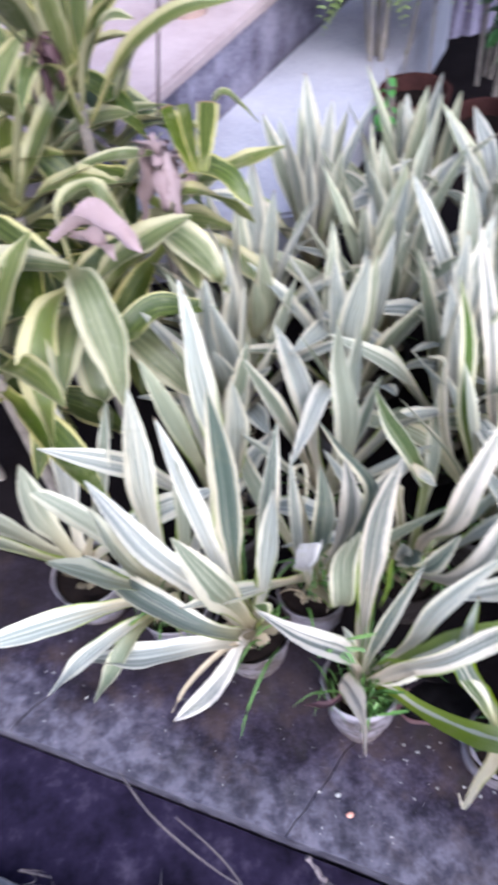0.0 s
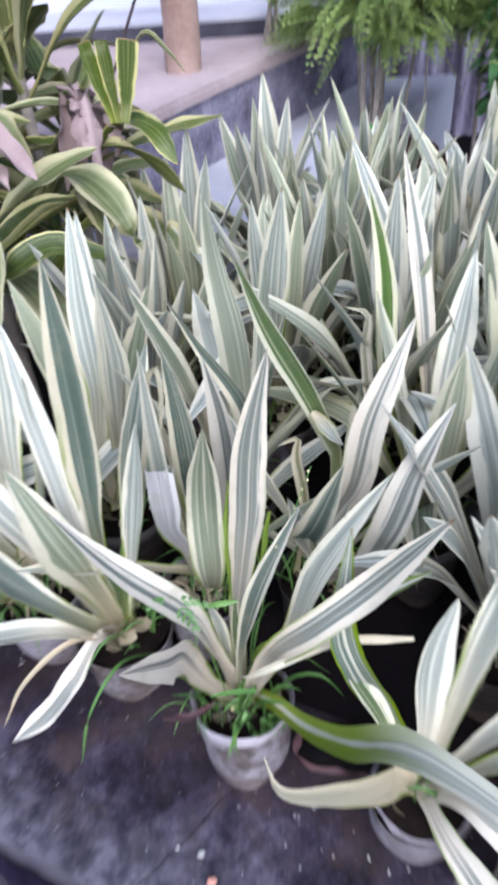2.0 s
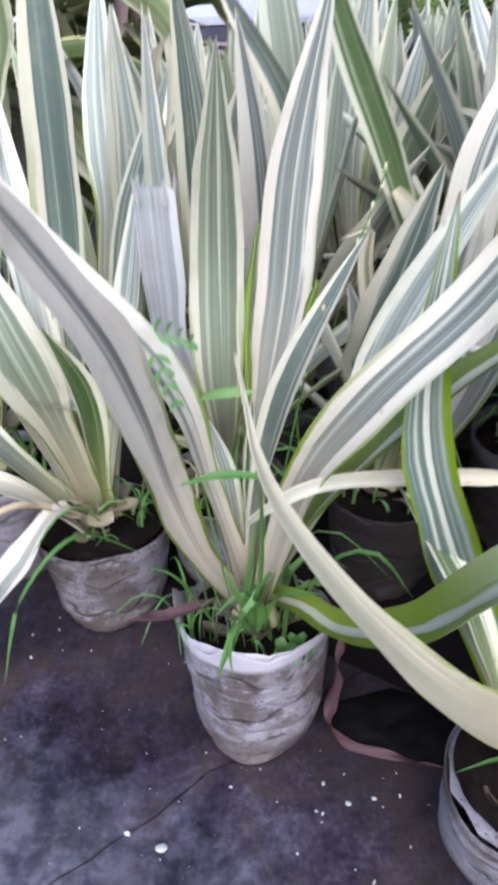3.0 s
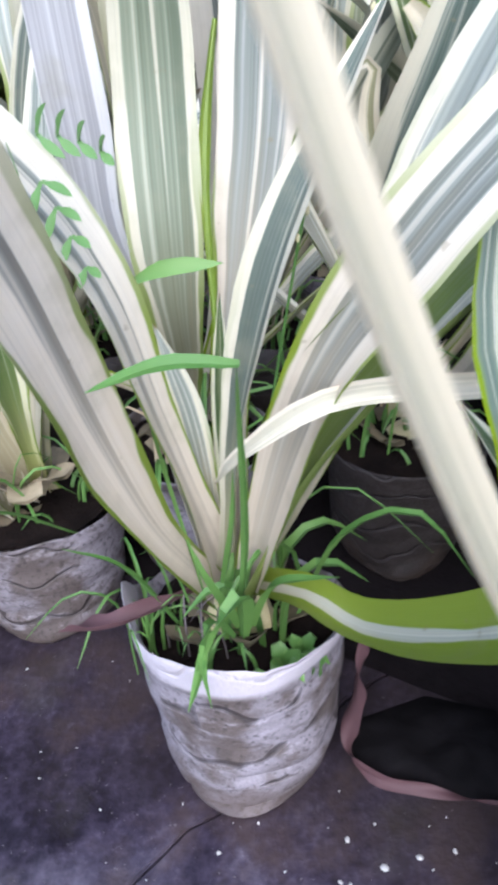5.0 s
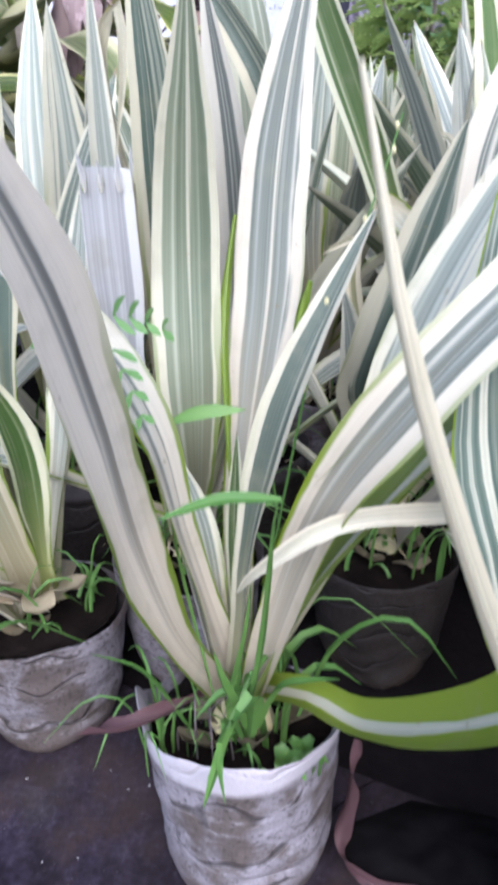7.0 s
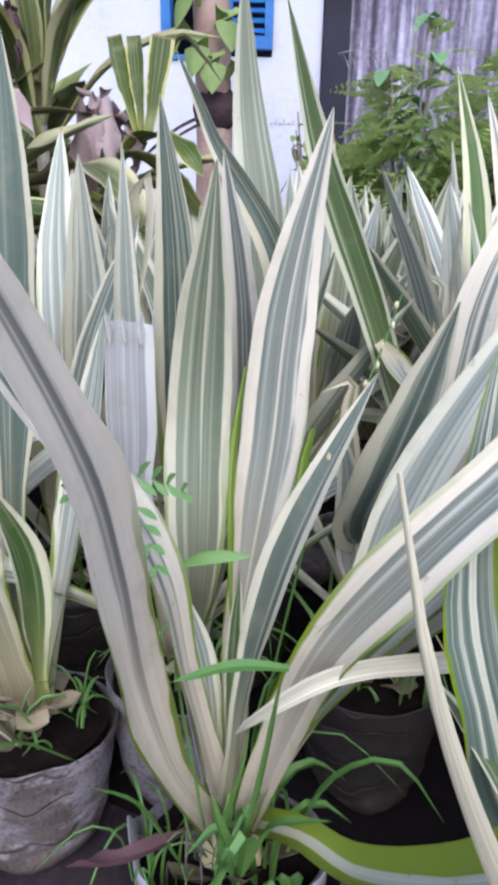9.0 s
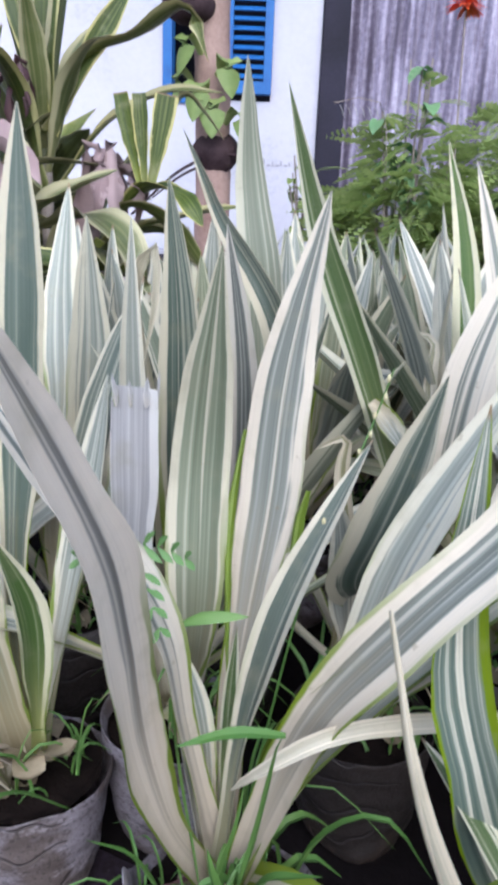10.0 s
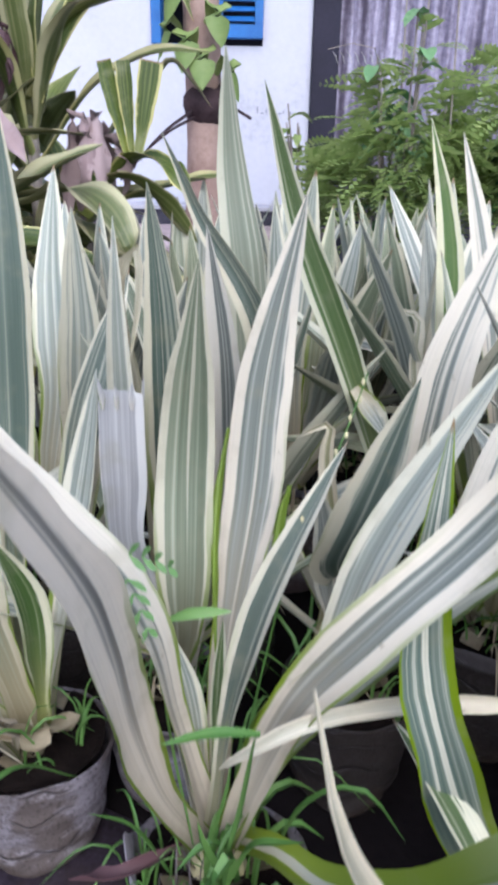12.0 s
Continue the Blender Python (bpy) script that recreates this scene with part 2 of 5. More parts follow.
def slab_material():
    m, n, l, b = material("dark_damp_slab", 0.5)
    big, mid, fine = grain(n, l, 5.0, 5), grain(n, l, 26.0, 5, rough=0.7), grain(n, l, 160.0, 3)
    mix = maths(n, l, "ADD", maths(n, l, "MULTIPLY", big, 0.4), maths(n, l, "ADD", maths(n, l, "MULTIPLY", mid, 0.4), maths(n, l, "MULTIPLY", fine, 0.2)))
    r = ramp(n, [(0.38, (0.0022, 0.0016, 0.0034)), (0.46, (0.0105, 0.0080, 0.0150)), (0.54, (0.028, 0.0215, 0.0375)), (0.62, (0.062, 0.051, 0.076)), (0.70, (0.16, 0.14, 0.17))])
    l.new(mix, r.inputs[0])
    # ochre and olive patches, pale specks
    rust = mixed(n, l, maths(n, l, "MULTIPLY", step(n, l, grain(n, l, 8.5, 5, rough=0.65), 0.47, 0.66), 0.65), r.outputs[0], (0.048, 0.032, 0.028))
    other = n.new("ShaderNodeMapping")
    other.inputs["Location"].default_value = (3.1, 1.7, 0.4)
    l.new(n.new("ShaderNodeTexCoord").outputs["Object"], other.inputs[0])
    rust = mixed(n, l, maths(n, l, "MULTIPLY", step(n, l, grain(n, l, 10.0, 4, other.outputs[0]), 0.56, 0.72), 0.35), rust, (0.032, 0.029, 0.020))
    rust = mixed(n, l, maths(n, l, "MULTIPLY", step(n, l, grain(n, l, 330.0, 2), 0.70, 0.76), 0.6), rust, (0.19, 0.17, 0.18))
    rust = mixed(n, l, maths(n, l, "MULTIPLY", step(n, l, grain(n, l, 60.0, 4, other.outputs[0], 0.7), 0.62, 0.74), 0.45), rust, (0.085, 0.072, 0.095))
    # the outer edge is worn to a paler grey, the inner part stays brown with soil
    along = n.new("ShaderNodeVectorMath")
    along.operation = "DOT_PRODUCT"
    l.new(n.new("ShaderNodeTexCoord").outputs["Object"], along.inputs[0])
    along.inputs[1].default_value = (-0.419, -0.908, 0.0)
    out = maths(n, l, "ADD", along.outputs["Value"], maths(n, l, "MULTIPLY", maths(n, l, "SUBTRACT", big, 0.5), 0.35))
    worn = mixed(n, l, maths(n, l, "MULTIPLY", step(n, l, mid, 0.35, 0.65), 1.0), (0.040, 0.037, 0.053), (0.135, 0.126, 0.158))
    rust = mixed(n, l, maths(n, l, "MULTIPLY", step(n, l, out, 0.08, 0.25), 0.75), rust, worn)
    rust = mixed(n, l, maths(n, l, "MULTIPLY", step(n, l, out, 0.14, 0.0), 0.55), rust, (0.018, 0.013, 0.0135))
    l.new(rust, b.inputs["Base Color"])
    b.inputs["Specular IOR Level"].default_value = 0.08
    q = n.new("ShaderNodeMapRange")
    l.new(mid, q.inputs[0])
    q.inputs[1].default_value, q.inputs[2].default_value, q.inputs[3].default_value, q.inputs[4].default_value = 0.3, 0.7, 0.38, 0.7
    l.new(q.outputs[0], b.inputs["Roughness"])
    relief(n, l, b, mix, 0.8, 0.004)
    return m


M_SLAB = slab_material()
M_DRAIN = stained("drain_mud", [(0.36, (0.0035, 0.0025, 0.007)), (0.54, (0.014, 0.010, 0.024)), (0.68, (0.045, 0.036, 0.060))], 9.0, 60.0, 0.85, 0.6, 0.006)
M_GREYSLAB = stained("grey_concrete", [(0.3, (0.045, 0.045, 0.055)), (0.7, (0.11, 0.11, 0.13))], 5.0, 120.0, 0.8)
# dark earth taken down to near black, so shade between pots is in the colour
M_SOIL = stained("dark_soil_with_shade", [(0.3, (0.0015, 0.001, 0.001)), (0.7, (0.012, 0.008, 0.007))], 30.0, 200.0, 0.9, 0.8, 0.006)
M_GROUND = stained("bare_ground_with_shade", [(0.3, (0.002, 0.0015, 0.002)), (0.7, (0.012, 0.009, 0.010))], 3.0, 70.0, 0.9, 0.8, 0.01)
M_PATH = stained("pale_path_concrete", [(0.30, (0.18, 0.18, 0.22)), (0.5, (0.31, 0.305, 0.36)), (0.75, (0.40, 0.39, 0.45))], 2.2, 60.0, 0.8, 0.3)
M_PLINTH = stained("mossy_plinth_render", [(0.32, (0.03, 0.026, 0.04)), (0.48, (0.13, 0.12, 0.17)), (0.72, (0.30, 0.28, 0.36))], 5.0, 80.0, 0.85)
M_DARKRENDER = stained("dark_render", [(0.32, (0.02, 0.02, 0.03)), (0.7, (0.085, 0.08, 0.105))], 6.0, 80.0, 0.85)
M_LEDGE = stained("pinkish_cement_top", [(0.3, (0.22, 0.17, 0.18)), (0.7, (0.38, 0.31, 0.325))], 4.0, 80.0, 0.85)
M_WALL = stained("white_limewash", [(0.28, (0.28, 0.28, 0.33)), (0.44, (0.43, 0.425, 0.50)), (0.7, (0.50, 0.495, 0.57))], 1.6, 40.0, 0.85, 0.2)
M_BLUE = stained("blue_paint", [(0.3, (0.012, 0.07, 0.25)), (0.7, (0.025, 0.14, 0.42))], 6.0, 90.0, 0.5, 0.2, 0.001)
M_DARK = stained("dark_timber", [(0.3, (0.007, 0.006, 0.014)), (0.7, (0.020, 0.017, 0.036))], 4.0, 60.0, 0.8)
M_TRUNK = stained("pinkish_bark", [(0.3, (0.16, 0.10, 0.085)), (0.7, (0.36, 0.26, 0.23))], 6.0, 70.0, 0.85, 0.6)
M_BURL = stained("dark_brown_burl", [(0.3, (0.012, 0.007, 0.009)), (0.7, (0.06, 0.04, 0.045))], 12.0, 90.0, 0.85, 0.7)
M_SCRIBBLE = stained("faded_grey_marks", [(0.3, (0.16, 0.16, 0.19)), (0.7, (0.26, 0.26, 0.30))], 30.0, 200.0, 0.85)
M_ROOT = stained("pale_dry_root", [(0.3, (0.06, 0.045, 0.05)), (0.7, (0.19, 0.16, 0.17))], 40.0, 200.0, 0.85)
M_TWIG = stained("grey_twig", [(0.3, (0.12, 0.10, 0.09)), (0.7, (0.32, 0.28, 0.25))], 20.0, 150.0, 0.85)
M_TERRA = stained("old_terracotta", [(0.3, (0.016, 0.007, 0.007)), (0.7, (0.055, 0.022, 0.02))], 8.0, 90.0, 0.85)
M_BLACKBAG = stained("black_plastic", [(0.3, (0.0015, 0.0012, 0.0015)), (0.7, (0.006, 0.005, 0.006))], 30.0, 200.0, 0.82, 0.5)
M_CEMENTPOT = stained("cement_pot", [(0.3, (0.10, 0.11, 0.11)), (0.7, (0.25, 0.26, 0.26))], 8.0, 90.0, 0.85)
M_CHIP = stained("white_chip", [(0.3, (0.22, 0.21, 0.21)), (0.7, (0.42, 0.41, 0.41))], 30.0, 200.0, 0.8)
M_TERRACHIP = stained("pink_chip", [(0.3, (0.5, 0.22, 0.16)), (0.7, (0.62, 0.34, 0.27))], 30.0, 200.0, 0.8)


def bag_material(name="dirty_white_plastic", mud=0.0):
    m, n, l, b = material(name, 0.6)
    b.inputs["Specular IOR Level"].default_value = 0.2
    co = n.new("ShaderNodeTexCoord").outputs["Object"]
    rnd = n.new("ShaderNodeObjectInfo").outputs["Random"]
    cb = n.new("ShaderNodeCombineXYZ")
    l.new(maths(n, l, "MULTIPLY", rnd, 9.0), cb.inputs[0])
    sh = n.new("ShaderNodeVectorMath")
    l.new(co, sh.inputs[0])
    l.new(cb.outputs[0], sh.inputs[1])
    big = grain(n, l, 14.0, 6, sh.outputs[0], 0.6)
    low = grain(n, l, 11.0, 2, sh.outputs[0], 0.5)
    fine = grain(n, l, 230.0, 3, sh.outputs[0], 0.6)
    weave = grain(n, l, 420.0, 1, sh.outputs[0])
    z = n.new("ShaderNodeSeparateXYZ")
    l.new(co, z.inputs[0])
    fold = maths(n, l, "FRACT", maths(n, l, "ADD", maths(n, l, "ADD", maths(n, l, "MULTIPLY", z.outputs[2], 30.0), rnd), maths(n, l, "MULTIPLY", low, 3.2)))
    fold = maths(n, l, "ABSOLUTE", maths(n, l, "SUBTRACT", fold, 0.5))
    crease = maths(n, l, "MULTIPLY", maths(n, l, "SUBTRACT", 1.0, step(n, l, fold, 0.015, 0.085)), step(n, l, big, 0.42, 0.52))
    # from mud 0.1 up: mud plus shade among the pots, painted near black
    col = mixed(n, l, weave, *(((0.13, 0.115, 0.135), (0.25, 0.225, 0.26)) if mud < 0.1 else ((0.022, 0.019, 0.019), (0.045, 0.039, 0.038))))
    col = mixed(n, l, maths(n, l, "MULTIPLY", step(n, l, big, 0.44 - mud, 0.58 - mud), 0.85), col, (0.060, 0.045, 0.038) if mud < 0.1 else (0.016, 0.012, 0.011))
    mp = n.new("ShaderNodeMapping")
    mp.inputs["Scale"].default_value = (1.0, 1.0, 3.0)
    l.new(sh.outputs[0], mp.inputs[0])
    smear = grain(n, l, 22.0, 7, mp.outputs[0], 0.75)
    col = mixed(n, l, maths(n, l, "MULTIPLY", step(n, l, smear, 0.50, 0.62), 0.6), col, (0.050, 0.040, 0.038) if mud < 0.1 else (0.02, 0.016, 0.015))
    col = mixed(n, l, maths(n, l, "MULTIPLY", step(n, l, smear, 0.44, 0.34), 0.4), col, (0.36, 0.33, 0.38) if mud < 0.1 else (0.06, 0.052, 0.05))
    col = mixed(n, l, maths(n, l, "MULTIPLY", crease, 0.6), col, (0.022, 0.018, 0.020))
    col = mixed(n, l, maths(n, l, "MULTIPLY", step(n, l, fine, 0.57 - mud * 0.6, 0.64 - mud * 0.6), 0.65), col, (0.030, 0.024, 0.024))
    wet = maths(n, l, "ADD", z.outputs[2], maths(n, l, "MULTIPLY", maths(n, l, "SUBTRACT", big, 0.5), 0.16))
    col = mixed(n, l, maths(n, l, "MULTIPLY", step(n, l, wet, 0.045, 0.0), 0.7), col, (0.055, 0.038, 0.03))
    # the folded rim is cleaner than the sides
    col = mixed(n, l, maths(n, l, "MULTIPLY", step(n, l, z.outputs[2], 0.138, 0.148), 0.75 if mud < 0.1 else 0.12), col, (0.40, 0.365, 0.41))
    l.new(col, b.inputs["Base Color"])
    relief(n, l, b, maths(n, l, "SUBTRACT", maths(n, l, "MULTIPLY", weave, 0.3), crease), 0.5, 0.004)
    return m


M_BAG = bag_material()
M_BAG_CLEAN = bag_material("pale_plastic", -0.07)
M_BAG_WORN = bag_material("worn_grey_plastic", 0.03)
# for second-row and back bags; their shade is part of this colour
M_BAG_MUD_SHADE = bag_material("mud_and_shade_plastic", 0.16)

# ---- mesh helpers ----
def mesh(name, bm, mat):
    me = bpy.data.meshes.new(name)
    bm.to_mesh(me)
    bm.free()
    me.materials.append(mat)
    for p in me.polygons:
        p.use_smooth = True
    me.set_sharp_from_angle(angle=0.75)
    return me


def part(name, bm, mat, parent, label=""):
    ob = new(name, bm if isinstance(bm, bpy.types.Mesh) else mesh(name, bm, mat))
    ob.parent = parent
    return tagged(ob, label)


def box_bm(x0, x1, y0, y1, z0, z1, bevel=0.0, seg=2, bm=None):
    own = bm is None
    bm = bmesh.new() if own else bm
    vs = bmesh.ops.create_cube(bm, size=1.0)["verts"]
    for v in vs:
        v.co = Vector((x0 + (v.co.x + 0.5) * (x1 - x0), y0 + (v.co.y + 0.5) * (y1 - y0), z0 + (v.co.z + 0.5) * (z1 - z0)))
    if bevel:
        bmesh.ops.bevel(bm, geom=list({e for v in vs for e in v.link_edges}), offset=bevel, segments=seg, affect="EDGES")
    return bm


def prism_bm(corners, z0, z1, bevel=0.01, cuts=0):
    """An upright block over a plan outline."""
    bm = bmesh.new()
    top = [bm.verts.new((x, y, z1)) for x, y in corners]
    low = [bm.verts.new((x, y, z0)) for x, y in corners]
    k = len(corners)
    bm.faces.new(top), bm.faces.new(low[::-1])
    for i in range(k):
        bm.faces.new((top[i], low[i], low[(i + 1) % k], top[(i + 1) % k]))
    bmesh.ops.recalc_face_normals(bm, faces=bm.faces)
    if bevel:
        bmesh.ops.bevel(bm, geom=[e for e in bm.edges if e.verts[0].co.z > z1 - 1e-5 and e.verts[1].co.z > z1 - 1e-5], offset=bevel, segments=2, affect="EDGES")
    if cuts:
        bmesh.ops.triangulate(bm, faces=bm.faces)
        bmesh.ops.subdivide_edges(bm, edges=bm.edges, cuts=cuts, use_grid_fill=True)
    return bm


def roughen(bm, amount, scale, seed=0.0):
    for v in bm.verts:
        v.co += noise.noise_vector(v.co * scale + Vector((seed, seed, seed))) * amount
    return bm


def spline(points, count):
    """Points along a smooth curve through the given ones."""
    p = [Vector(q) for q in points]
    p = [p[0] * 2 - p[1], *p, p[-1] * 2 - p[-2]]
    seg = len(p) - 3
    out = []
    for i in range(count):
        s = i / (count - 1) * seg
        k = min(int(s), seg - 1)
        t = s - k
        a, b, c, d = p[k:k + 4]
        out.append(0.5 * (2 * b + (c - a) * t + (2 * a - 5 * b + 4 * c - d) * t * t + (3 * b - a - 3 * c + d) * t ** 3))
    # even out the spacing
    run = [0.0]
    for a, b in zip(out, out[1:]):
        run.append(run[-1] + (b - a).length)
    res, j = [], 0
    for i in range(count):
        w = run[-1] * i / (count - 1)
        while j < count - 2 and run[j + 1] < w:
            j += 1
        f = (w - run[j]) / max(run[j + 1] - run[j], 1e-9)
        res.append(out[j].lerp(out[j + 1], min(f, 1.0)))
    return res


def tube_bm(points, r0, r1, sides=7, count=10, bm=None):
    bm = bmesh.new() if bm is None else bm
    pts = spline(points, count)
    rings = []
    for i, p in enumerate(pts):
        t = (pts[min(i + 1, count - 1)] - pts[max(i - 1, 0)]).normalized()
        a = t.orthogonal().normalized()
        b = t.cross(a)
        r = r0 + (r1 - r0) * i / (count - 1)
        rings.append([bm.verts.new(p + (a * math.cos(q) + b * math.sin(q)) * r) for q in (math.tau * k / sides for k in range(sides))])
    for x, y in zip(rings, rings[1:]):
        for k in range(sides):
            bm.faces.new((x[k], x[(k + 1) % sides], y[(k + 1) % sides], y[k]))
    bm.faces.new(rings[0][::-1]), bm.faces.new(rings[-1])
    return bm


STRAP = ((0, 0.80), (0.08, 0.56), (0.2, 0.46), (0.34, 0.60), (0.48, 0.88), (0.6, 1.0), (0.7, 0.95), (0.82, 0.70), (0.91, 0.40), (0.97, 0.16), (1, 0.015))
UNDER = ((0, 0.9), (0.15, 1.0), (0.4, 0.74), (0.7, 0.42), (0.9, 0.2), (1, 0.02))
SHORT = ((0, 0.5), (0.15, 0.75), (0.36, 1.0), (0.55, 0.86), (0.75, 0.52), (0.9, 0.26), (1, 0.02))
STOUT = ((0, 0.52), (0.12, 0.60), (0.3, 0.84), (0.5, 1.0), (0.7, 0.9), (0.85, 0.6), (0.95, 0.26), (1, 0.02))
WIDE = ((0, 0.5), (0.15, 0.8), (0.36, 1.0), (0.6, 0.92), (0.78, 0.62), (0.9, 0.34), (1, 0.02))
BLADE = ((0, 0.5), (0.15, 0.9), (0.4, 1.0), (0.7, 0.75), (0.9, 0.35), (1, 0.02))
BROAD = ((0, 0.35), (0.12, 0.34), (0.3, 0.75), (0.5, 1.0), (0.68, 0.92), (0.85, 0.55), (0.95, 0.22), (1, 0.02))
CUT = ((0, 0.4), (0.2, 0.5), (0.5, 0.85), (0.8, 1.0), (0.97, 0.98), (1, 0.9))


def outline(profile, t):
    for (a, p), (b, q) in zip(profile, profile[1:]):
        if t <= b:
            f = (t - a) / (b - a)
            return p + (q - p) * (f * f * (3 - 2 * f) * 0.5 + f * 0.5)
    return profile[-1][1]


def leaf_bm(points, width, face=None, profile=STRAP, channel=0.28, wave=0.0, twist=0.0, thick=0.0014, count=22, cols=6, seed=0.0, vmax=1.0, ruffle=0.10, bm=None):
    """A strap leaf along a curve; its upper side turns to face (a direction), the margins curl up."""
    bm = bmesh.new() if bm is None else bm
    uvl = bm.loops.layers.uv.verify()
    pts = spline(points, count)
    run = (pts[-1] - pts[0])
    flat = Vector((run.x, run.y, 0))
    if face is None:
        face = Vector((0, 0, 1)) - (flat.normalized() * 0.6 if flat.length > 0.02 else Vector((0, 0.6, 0)))
    face = Vector(face)
    grid = []
    for i, p in enumerate(pts):
        t = i / (count - 1)
        tan = (pts[min(i + 1, count - 1)] - pts[max(i - 1, 0)]).normalized()
        nor = (face - tan * face.dot(tan)).normalized()
        side = tan.cross(nor)
        a = radians(twist) * t
        side, nor = side * math.cos(a) + nor * math.sin(a), nor * math.cos(a) - side * math.sin(a)
        w = width * 0.5 * outline(profile, t) * (1 + 0.10 * noise.noise(Vector((t * 4.5, seed * 7.3, width * 90))))
        ch = channel * (1.6 - 0.9 * t)
        row = []
        for layer in (1, 0):
            for c in range(cols + 1):
                u = c / cols * 2 - 1
                q = w * (ch * u * u + wave * abs(u) ** 3 * math.sin(t * 17 + seed + (2.1 if u > 0 else 0)))
                q += 0.06 * w * math.sin(u * 5 + seed) * (1 - abs(u)) + 0.018 * w * math.sin(u * 13 + seed * 3)
                body = thick * (1 - u * u * 0.85) * (1.8 - 1.2 * t)
                skew = 1 + ruffle * (1.7 - t) * noise.noise(Vector((t * 7, seed * 5.1 + (9 if u > 0 else 0), width * 70)))
                row.append(bm.verts.new(p + side * (u * skew * w * (1 - 0.12 * ch)) + nor * (q - (body if layer == 0 else 0))))
        grid.append(row)
    k = cols + 1
    for i in range(count - 1):
        a, b = grid[i], grid[i + 1]
        quads = [((a[c], a[c + 1], b[c + 1], b[c]), (c, c + 1, c + 1, c)) for c in range(cols)]
        quads += [((b[k + c], b[k + c + 1], a[k + c + 1], a[k + c]), (c, c + 1, c + 1, c)) for c in range(cols)]
        quads += [((a[0], b[0], b[k], a[k]), (0, 0, 0, 0)), ((a[cols], a[k + cols], b[k + cols], b[cols]), (cols,) * 4)]
        for vs, us in quads:
            f = bm.faces.new(vs)
            for lp in f.loops:
                row = i if lp.vert in a else i + 1
                lp[uvl].uv = (0, vmax * row / (count - 1))
            for lp, q in zip(f.loops, us):
                lp[uvl].uv.x = q / cols
    return bm


def empty(name, x=0, y=0, z=0, turn=0):
    ob = new(name)
    ob.matrix_world = pose(x, y, z, 0, 0, turn)
    return ob


# ---- ground ----
EDGE = Vector((0.908, -0.419, 0.0))     # along the kerb
OUT = Vector((-0.419, -0.908, 0.0))     # from the plants towards the drain
CORNER = Vector((-0.171, -0.198, 0.0))  # where a slab joint meets the kerb's edge


def plan(a, b):
    """Along the kerb and out over it, from the joint."""
    v = CORNER + EDGE * a + OUT * b
    return v.x, v.y


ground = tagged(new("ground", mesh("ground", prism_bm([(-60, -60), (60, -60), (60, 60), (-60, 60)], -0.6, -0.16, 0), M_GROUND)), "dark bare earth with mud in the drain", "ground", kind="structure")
bed = tagged(new("planting_bed", mesh("planting_bed", roughen(prism_bm([plan(-3, -0.372), plan(3, -0.372), plan(3, -2.6), plan(-3, -2.6)], -0.16, -0.001, 0, 6), 0.005, 5), M_GROUND)), "bare soil under the potted plants, near black to include their shade", "ground", kind="structure")
pavement = tagged(empty("pavement"), "dark damp cement kerb slabs beside a drain", "pavement", kind="structure")
def joint(a, side):
    """The winding edge of a slab, from the drain to the bed."""
    out = []
    for k in range(13):
        s = k / 12
        wind = 0.013 * noise.noise(Vector((k * 0.45, a * 9, 2.0))) + 0.004 * noise.noise(Vector((k * 1.7, a * 9, 5.0)))
        gap = 0.0006 + 0.0016 * abs(noise.noise(Vector((k * 1.3, a * 5, 8.0))))
        out.append(plan(a + side * gap + wind + 0.146 * s, -0.37 * s))
    return out


for a0, a1 in ((-2.2, -1.32), (-1.32, -0.6), (-0.6, 0.0), (0.0, 0.62), (0.62, 1.4), (1.4, 2.3)):
    bm = prism_bm(joint(a0, 1)[::-1] + joint(a1, -1), -0.15, 0.0, 0.0015, 5)
    part("slab", roughen(roughen(bm, 0.006, 7), 0.0012, 45), M_SLAB, pavement)
drain = tagged(new("drain", mesh("drain", roughen(prism_bm([plan(-3, 0.004), plan(3, 0.004), plan(3, 0.30), plan(-3, 0.30)], -0.2, -0.09, 0, 6), 0.012, 9), M_DRAIN)), "shallow muddy drain along the kerb", "drain", kind="structure")
far_kerb = tagged(new("far_kerb", mesh("far_kerb", roughen(prism_bm([plan(-3, 0.26), plan(0.0, 0.235), plan(3, 0.23), plan(3, 1.5), plan(-3, 1.5)], -0.2, -0.03, 0.01, 5), 0.008, 6), M_GREYSLAB)), "worn light grey concrete on the far side of the drain", "pavement", kind="structure")

# ---- path, plinth and house ----
path = tagged(new("path", mesh("path", roughen(prism_bm([(-0.60, 1.42), (0.12, 1.50), (0.27, 1.77), (0.74, 2.63), (1.06, 3.19), (0.62, 3.19), (-0.225, 1.99)], -0.2, 0.17, 0.012, 3), 0.004, 4), M_PATH)), "pale weathered concrete path running to the house", "path", kind="structure")
plinth = tagged(empty("plinth"), "low mossy grey plinth with a pinkish cement top", "plinth", kind="structure")
part("plinth_wall", roughen(prism_bm([(-2.6, 0.95), (-0.90, 0.95), (-0.24, 1.96), (0.58, 3.19), (-2.6, 3.19)], -0.2, 0.397, 0, 4), 0.006, 7), M_PLINTH, plinth)
part("plinth_top", roughen(prism_bm([(-2.6, 0.93), (-0.885, 0.93), (-0.225, 1.95), (0.60, 3.19), (-2.6, 3.19)], 0.399, 0.437, 0.01, 3), 0.004, 7), M_LEDGE, plinth)

part("step", roughen(prism_bm([(-2.6, 2.93), (0.02, 2.90), (0.36, 2.93), (0.54, 3.19), (-2.6, 3.19)], 0.43, 0.498, 0, 3), 0.004, 7), M_DARKRENDER, plinth, "dark riser of a low step")
